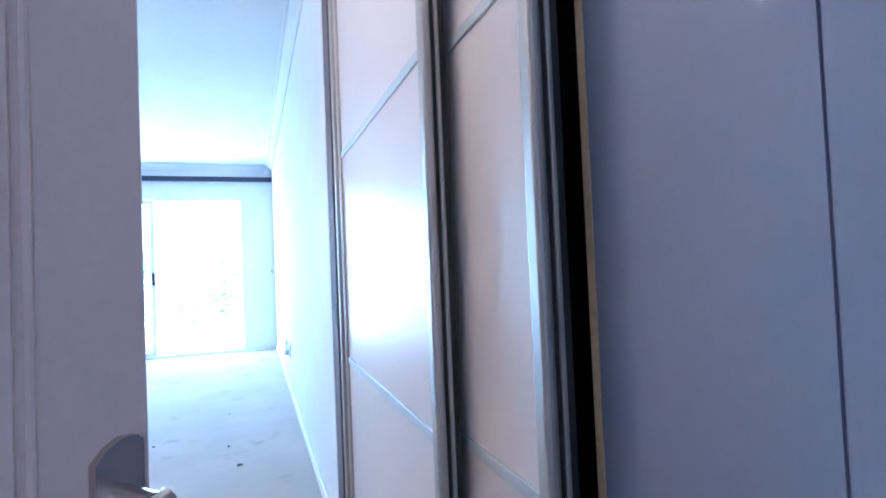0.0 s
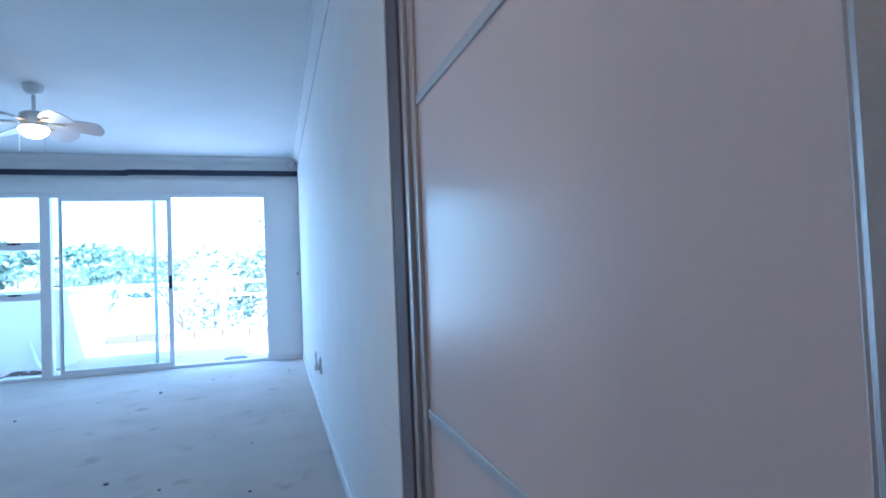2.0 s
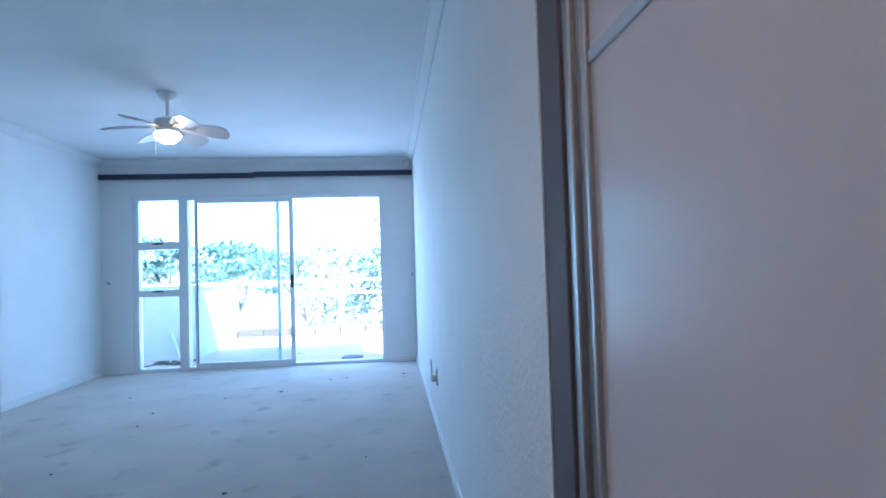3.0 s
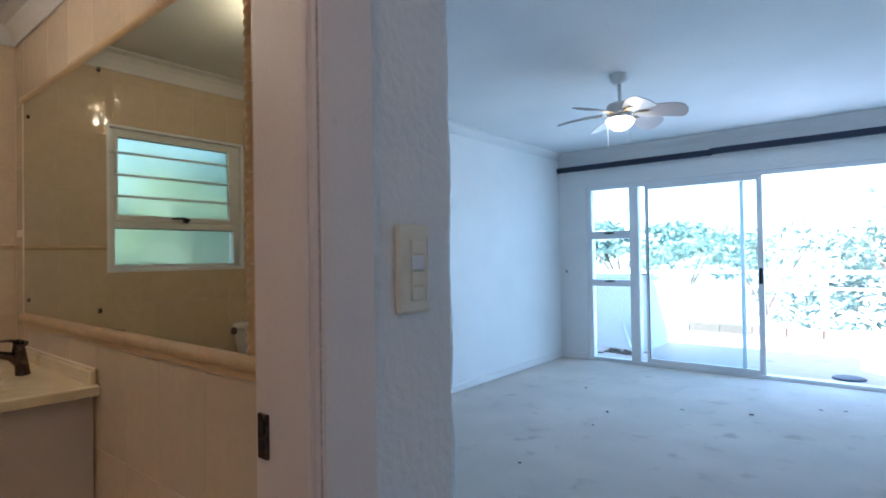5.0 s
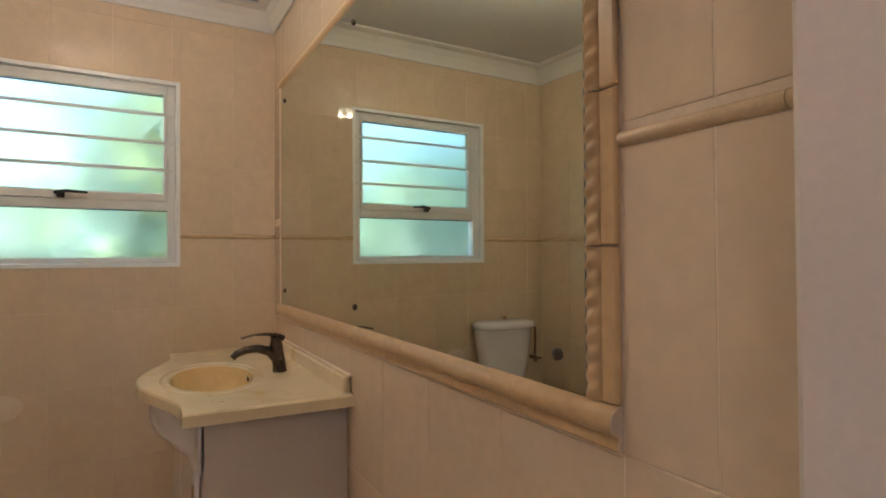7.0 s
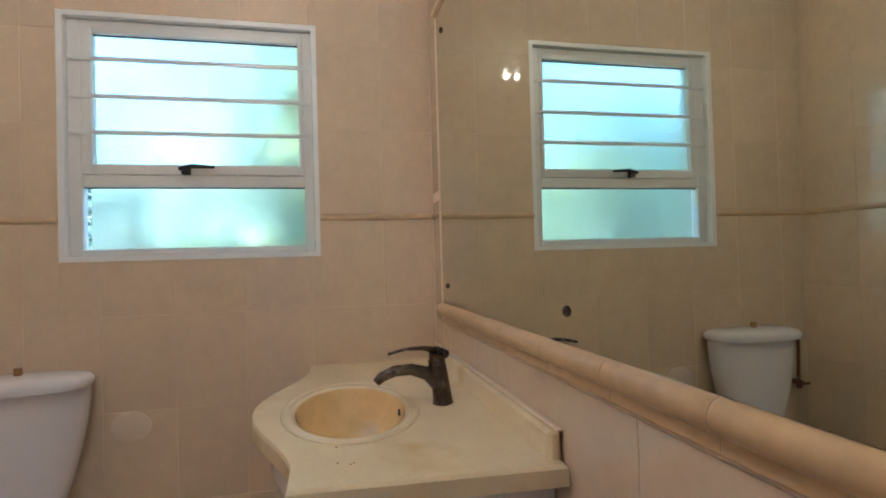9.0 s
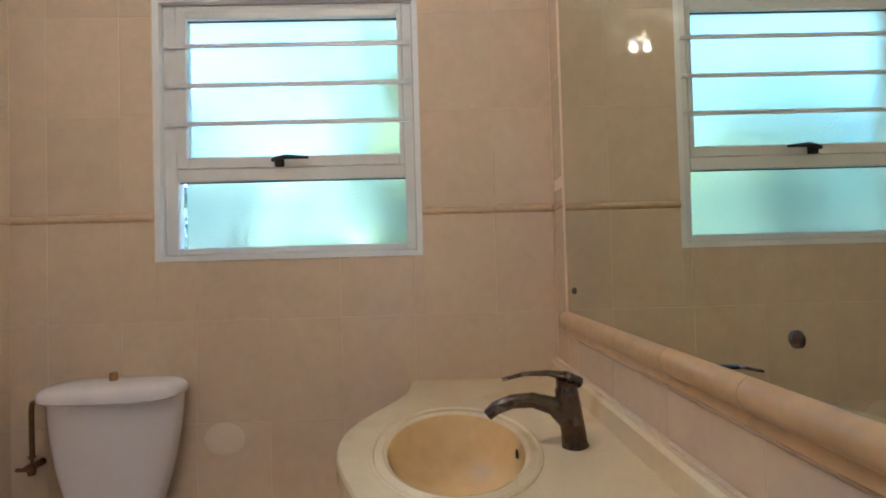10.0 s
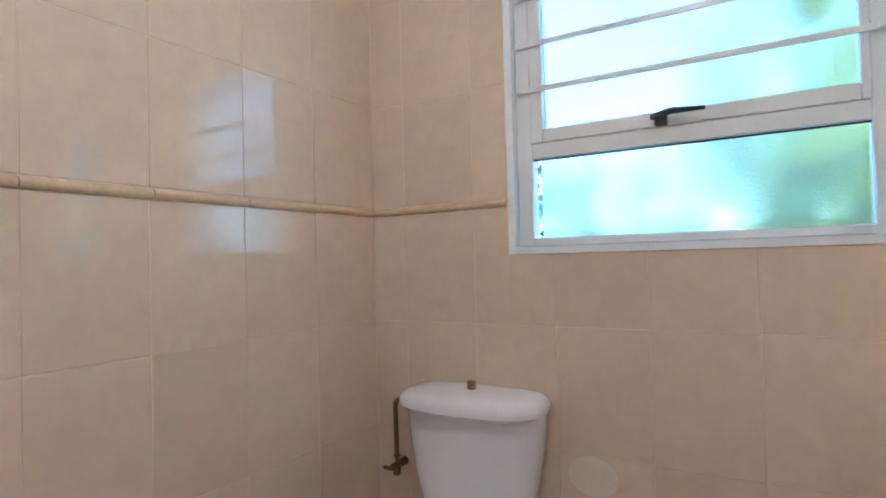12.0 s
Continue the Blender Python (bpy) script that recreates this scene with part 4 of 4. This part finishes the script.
lamp("fan_bulb", "POINT", Matrix.Translation((FX, FY, H - 0.46)), 0.4, (1, 0.8, 0.58), radius=0.08)

CX, CY = 0.2, 2.0
pl = thing("corridor_lamp", (CX, CY, H), "round opal corridor ceiling lamp, lit", "ceiling lamp")
part("base", lathe(bmesh.new(), (CX, CY, 0), [(0.1, H - 0.02), (0.1, H - 0.0005)], 24), FANWHITE, pl, "", True)
part("bowl", lathe(bmesh.new(), (CX, CY, 0), [(0.02, H - 0.09), (0.07, H - 0.075), (0.095, H - 0.02)], 24), BULB, pl, "", True)
lamp("corridor_bulb", "POINT", Matrix.Translation((CX, CY, H - 0.18)), 1.3, (1, 0.68, 0.47), radius=0.08)

# ---- debris on the carpet ----
rnd = random.Random(5)
for k in range(18):
    x, y = rnd.uniform(-2.6, 0.8), rnd.uniform(4.0, 8.6)
    bm = bmesh.new()
    a, s = rnd.uniform(0, 6.28), rnd.uniform(0.008, 0.02)
    pts = [(x + s * math.cos(a + t) * (1 if i % 2 else 0.55), y + s * math.sin(a + t) * 0.6, 0.001) for i, t in enumerate((0, 1.1, 2.0, 3.2, 4.1, 5.2))]
    extrude_outline(bm, [(p[0], p[1]) for p in pts], 0.0005, 0.003 + 0.006 * rnd.random())
    tagged(part("dry_leaf", bm, DEBRIS), "dry dark leaf scrap lying on the carpet", "leaf", "leaf scraps on the carpet")

for x, y in ((-2.33, 2.83), (-2.235, 2.83), (-2.222, 2.855), (-2.228, 2.862)):
    q = rnd.uniform(0.0015, 0.003)
    bm = extrude_outline(bmesh.new(), [(x - q, y), (x, y - q * 0.7), (x + q * 1.3, y + q * 0.2), (x + q * 0.2, y + q)], VT, VT + 0.0015)
    tagged(part("dirt_crumb", bm, DEBRIS), "brown dirt crumb on the cream washbasin top", "dirt crumb", "crumbs on the washbasin")

# ---- tiles ----


uneven = random.Random(21)


def tile_wall(owner, at, u, v, n, us, vs, holes, material, name="tile", joint=0.0019, depth=0.006):
    """Tiles between the lines us and vs on a wall: at is the corner, u and v run along it, n points into the room; holes are u0, u1, v0, v1."""
    u, v, n, at = Vector(u), Vector(v), Vector(n), Vector(at)
    made = {}
    for u0, u1 in zip(us, us[1:]):
        for v0, v1 in zip(vs, vs[1:]):
            cells = [(u0 + joint / 2, u1 - joint / 2, v0 + joint / 2, v1 - joint / 2)]
            for h in holes:
                rest = []
                for a, b, c, d in cells:
                    if h[0] >= b or h[1] <= a or h[2] >= d or h[3] <= c:
                        rest.append((a, b, c, d))
                        continue
                    if a < h[0]:
                        rest.append((a, h[0], c, d))
                    if b > h[1]:
                        rest.append((h[1], b, c, d))
                    m0, m1 = max(a, h[0]), min(b, h[1])
                    if c < h[2]:
                        rest.append((m0, m1, c, h[2]))
                    if d > h[3]:
                        rest.append((m0, m1, h[3], d))
                cells = rest
            for a, b, c, d in cells:
                if b - a < 0.006 or d - c < 0.006:
                    continue
                key = (round(b - a, 4), round(d - c, 4))
                if key not in made:
                    w, t, e = b - a, d - c, 0.0015
                    co = [u * p + v * q + n * r for r, i in ((0, 0), (depth - e, 0), (depth, e)) for p, q in ((i, i), (w - i, i), (w - i, t - i), (i, t - i))]
                    fs = [(8, 9, 10, 11)] + [(s + j, s + (j + 1) % 4, s + 4 + (j + 1) % 4, s + 4 + j) for s in (0, 4) for j in range(4)]
                    me = bpy.data.meshes.new(name)
                    me.from_pydata([tuple(p) for p in co], [], fs)
                    bt = bmesh.new()
                    bt.from_mesh(me)
                    bmesh.ops.recalc_face_normals(bt, faces=bt.faces[:])
                    bt.faces.ensure_lookup_table()
                    if bt.faces[0].normal.dot(n) < 0:
                        bmesh.ops.reverse_faces(bt, faces=bt.faces[:])
                    bt.to_mesh(me)
                    bt.free()
                    me.materials.append(material)
                    made[key] = me
                ob = new(name, made[key])
                ob.location = at + u * a + v * c
                ob.rotation_euler = (uneven.gauss(0, 0.0011), uneven.gauss(0, 0.0011), uneven.gauss(0, 0.0011))
                ob.parent = owner


ROWS_Z = [0.012, 0.355, 0.7, 1.048, 1.394]
ROWS_UP = [1.421, 1.76, 2.105, 2.445, 2.62]
win_hole = [(WY0 - 0.001, WY1 + 0.001, WZ0 - 0.001, WZ1 + 0.001)]
cols_w = [1.392, 1.525, 1.775, 2.023, 2.272, 2.522, 2.775, 3.06, 3.267]
cols_s = [-3.318, -3.05, -2.805, -2.56, -2.32, -2.075, -1.83, -1.577, -1.34, -1.095, -0.85, -0.57]
cols_n = [-3.318, -3.07, -2.76, -2.46, -2.16, -1.86, -1.56, -1.244, -0.92, -0.762, -0.57]
mirror_hole = [(MX0 - 0.03, MX1 + 0.072, MZ0 - 0.08, MZ1 + 0.042)]
for vs in (ROWS_Z, ROWS_UP):
    tile_wall(wall_w, (-3.326, 0, 0), (0, 1, 0), (0, 0, 1), (1, 0, 0), cols_w, vs, win_hole, TILE)
    tile_wall(wall_s, (0, 1.384, 0), (1, 0, 0), (0, 0, 1), (0, 1, 0), cols_s, vs, [], TILE)
tile_wall(grout_n, (0, 3.276, 0), (1, 0, 0), (0, 0, 1), (0, -1, 0), cols_n, [0.012, 0.24, 0.56, 0.985, 1.463], mirror_hole, TILE)
tile_wall(grout_n, (0, 3.276, 0), (1, 0, 0), (0, 0, 1), (0, -1, 0), cols_n, [1.5, 1.84, 2.18, 2.62], mirror_hole, TILE)


def pencil(owner, p0, p1, n):
    """A row of half-round border tiles along a wall."""
    p0, p1, n = Vector(p0), Vector(p1), Vector(n)
    d = (p1 - p0).normalized()
    length, s = (p1 - p0).length, 0.0
    while s < length - 0.01:
        e = min(s + 0.25, length)
        bm = bmesh.new()
        ends = [[bm.verts.new(p0 + d * t + n * (0.016 * math.sin(math.pi * k / 6)) + Vector((0, 0, 0.0135 * math.cos(math.pi * k / 6)))) for k in range(7)] for t in (s + 0.001, e - 0.001)]
        for k in range(6):
            bm.faces.new((ends[0][k], ends[0][k + 1], ends[1][k + 1], ends[1][k]))
        bm.faces.new(ends[0])
        bm.faces.new(ends[1])
        part("border_tile", bm, DADO, owner, "", True)
        s = e


pencil(wall_w, (-3.326, 1.392, 1.407), (-3.326, WY0, 1.407), (1, 0, 0))
pencil(wall_w, (-3.326, WY1, 1.407), (-3.326, 3.265, 1.407), (1, 0, 0))
pencil(wall_s, (-3.318, 1.384, 1.407), (-0.57, 1.384, 1.407), (0, 1, 0))
pencil(grout_n, (-0.92, 3.276, 1.475), (-0.57, 3.276, 1.475), (0, -1, 0))
pencil(grout_n, (-3.318, 3.276, 1.407), (-3.17, 3.276, 1.407), (0, -1, 0))

# the toilet side wall stands four degrees askew to the mirror wall
wall_s.matrix_world = Matrix.Translation((-3.32, 1.4, 0)) @ Matrix.Rotation(radians(-4), 4, "Z") @ Matrix.Translation((3.32, -1.39, 0))
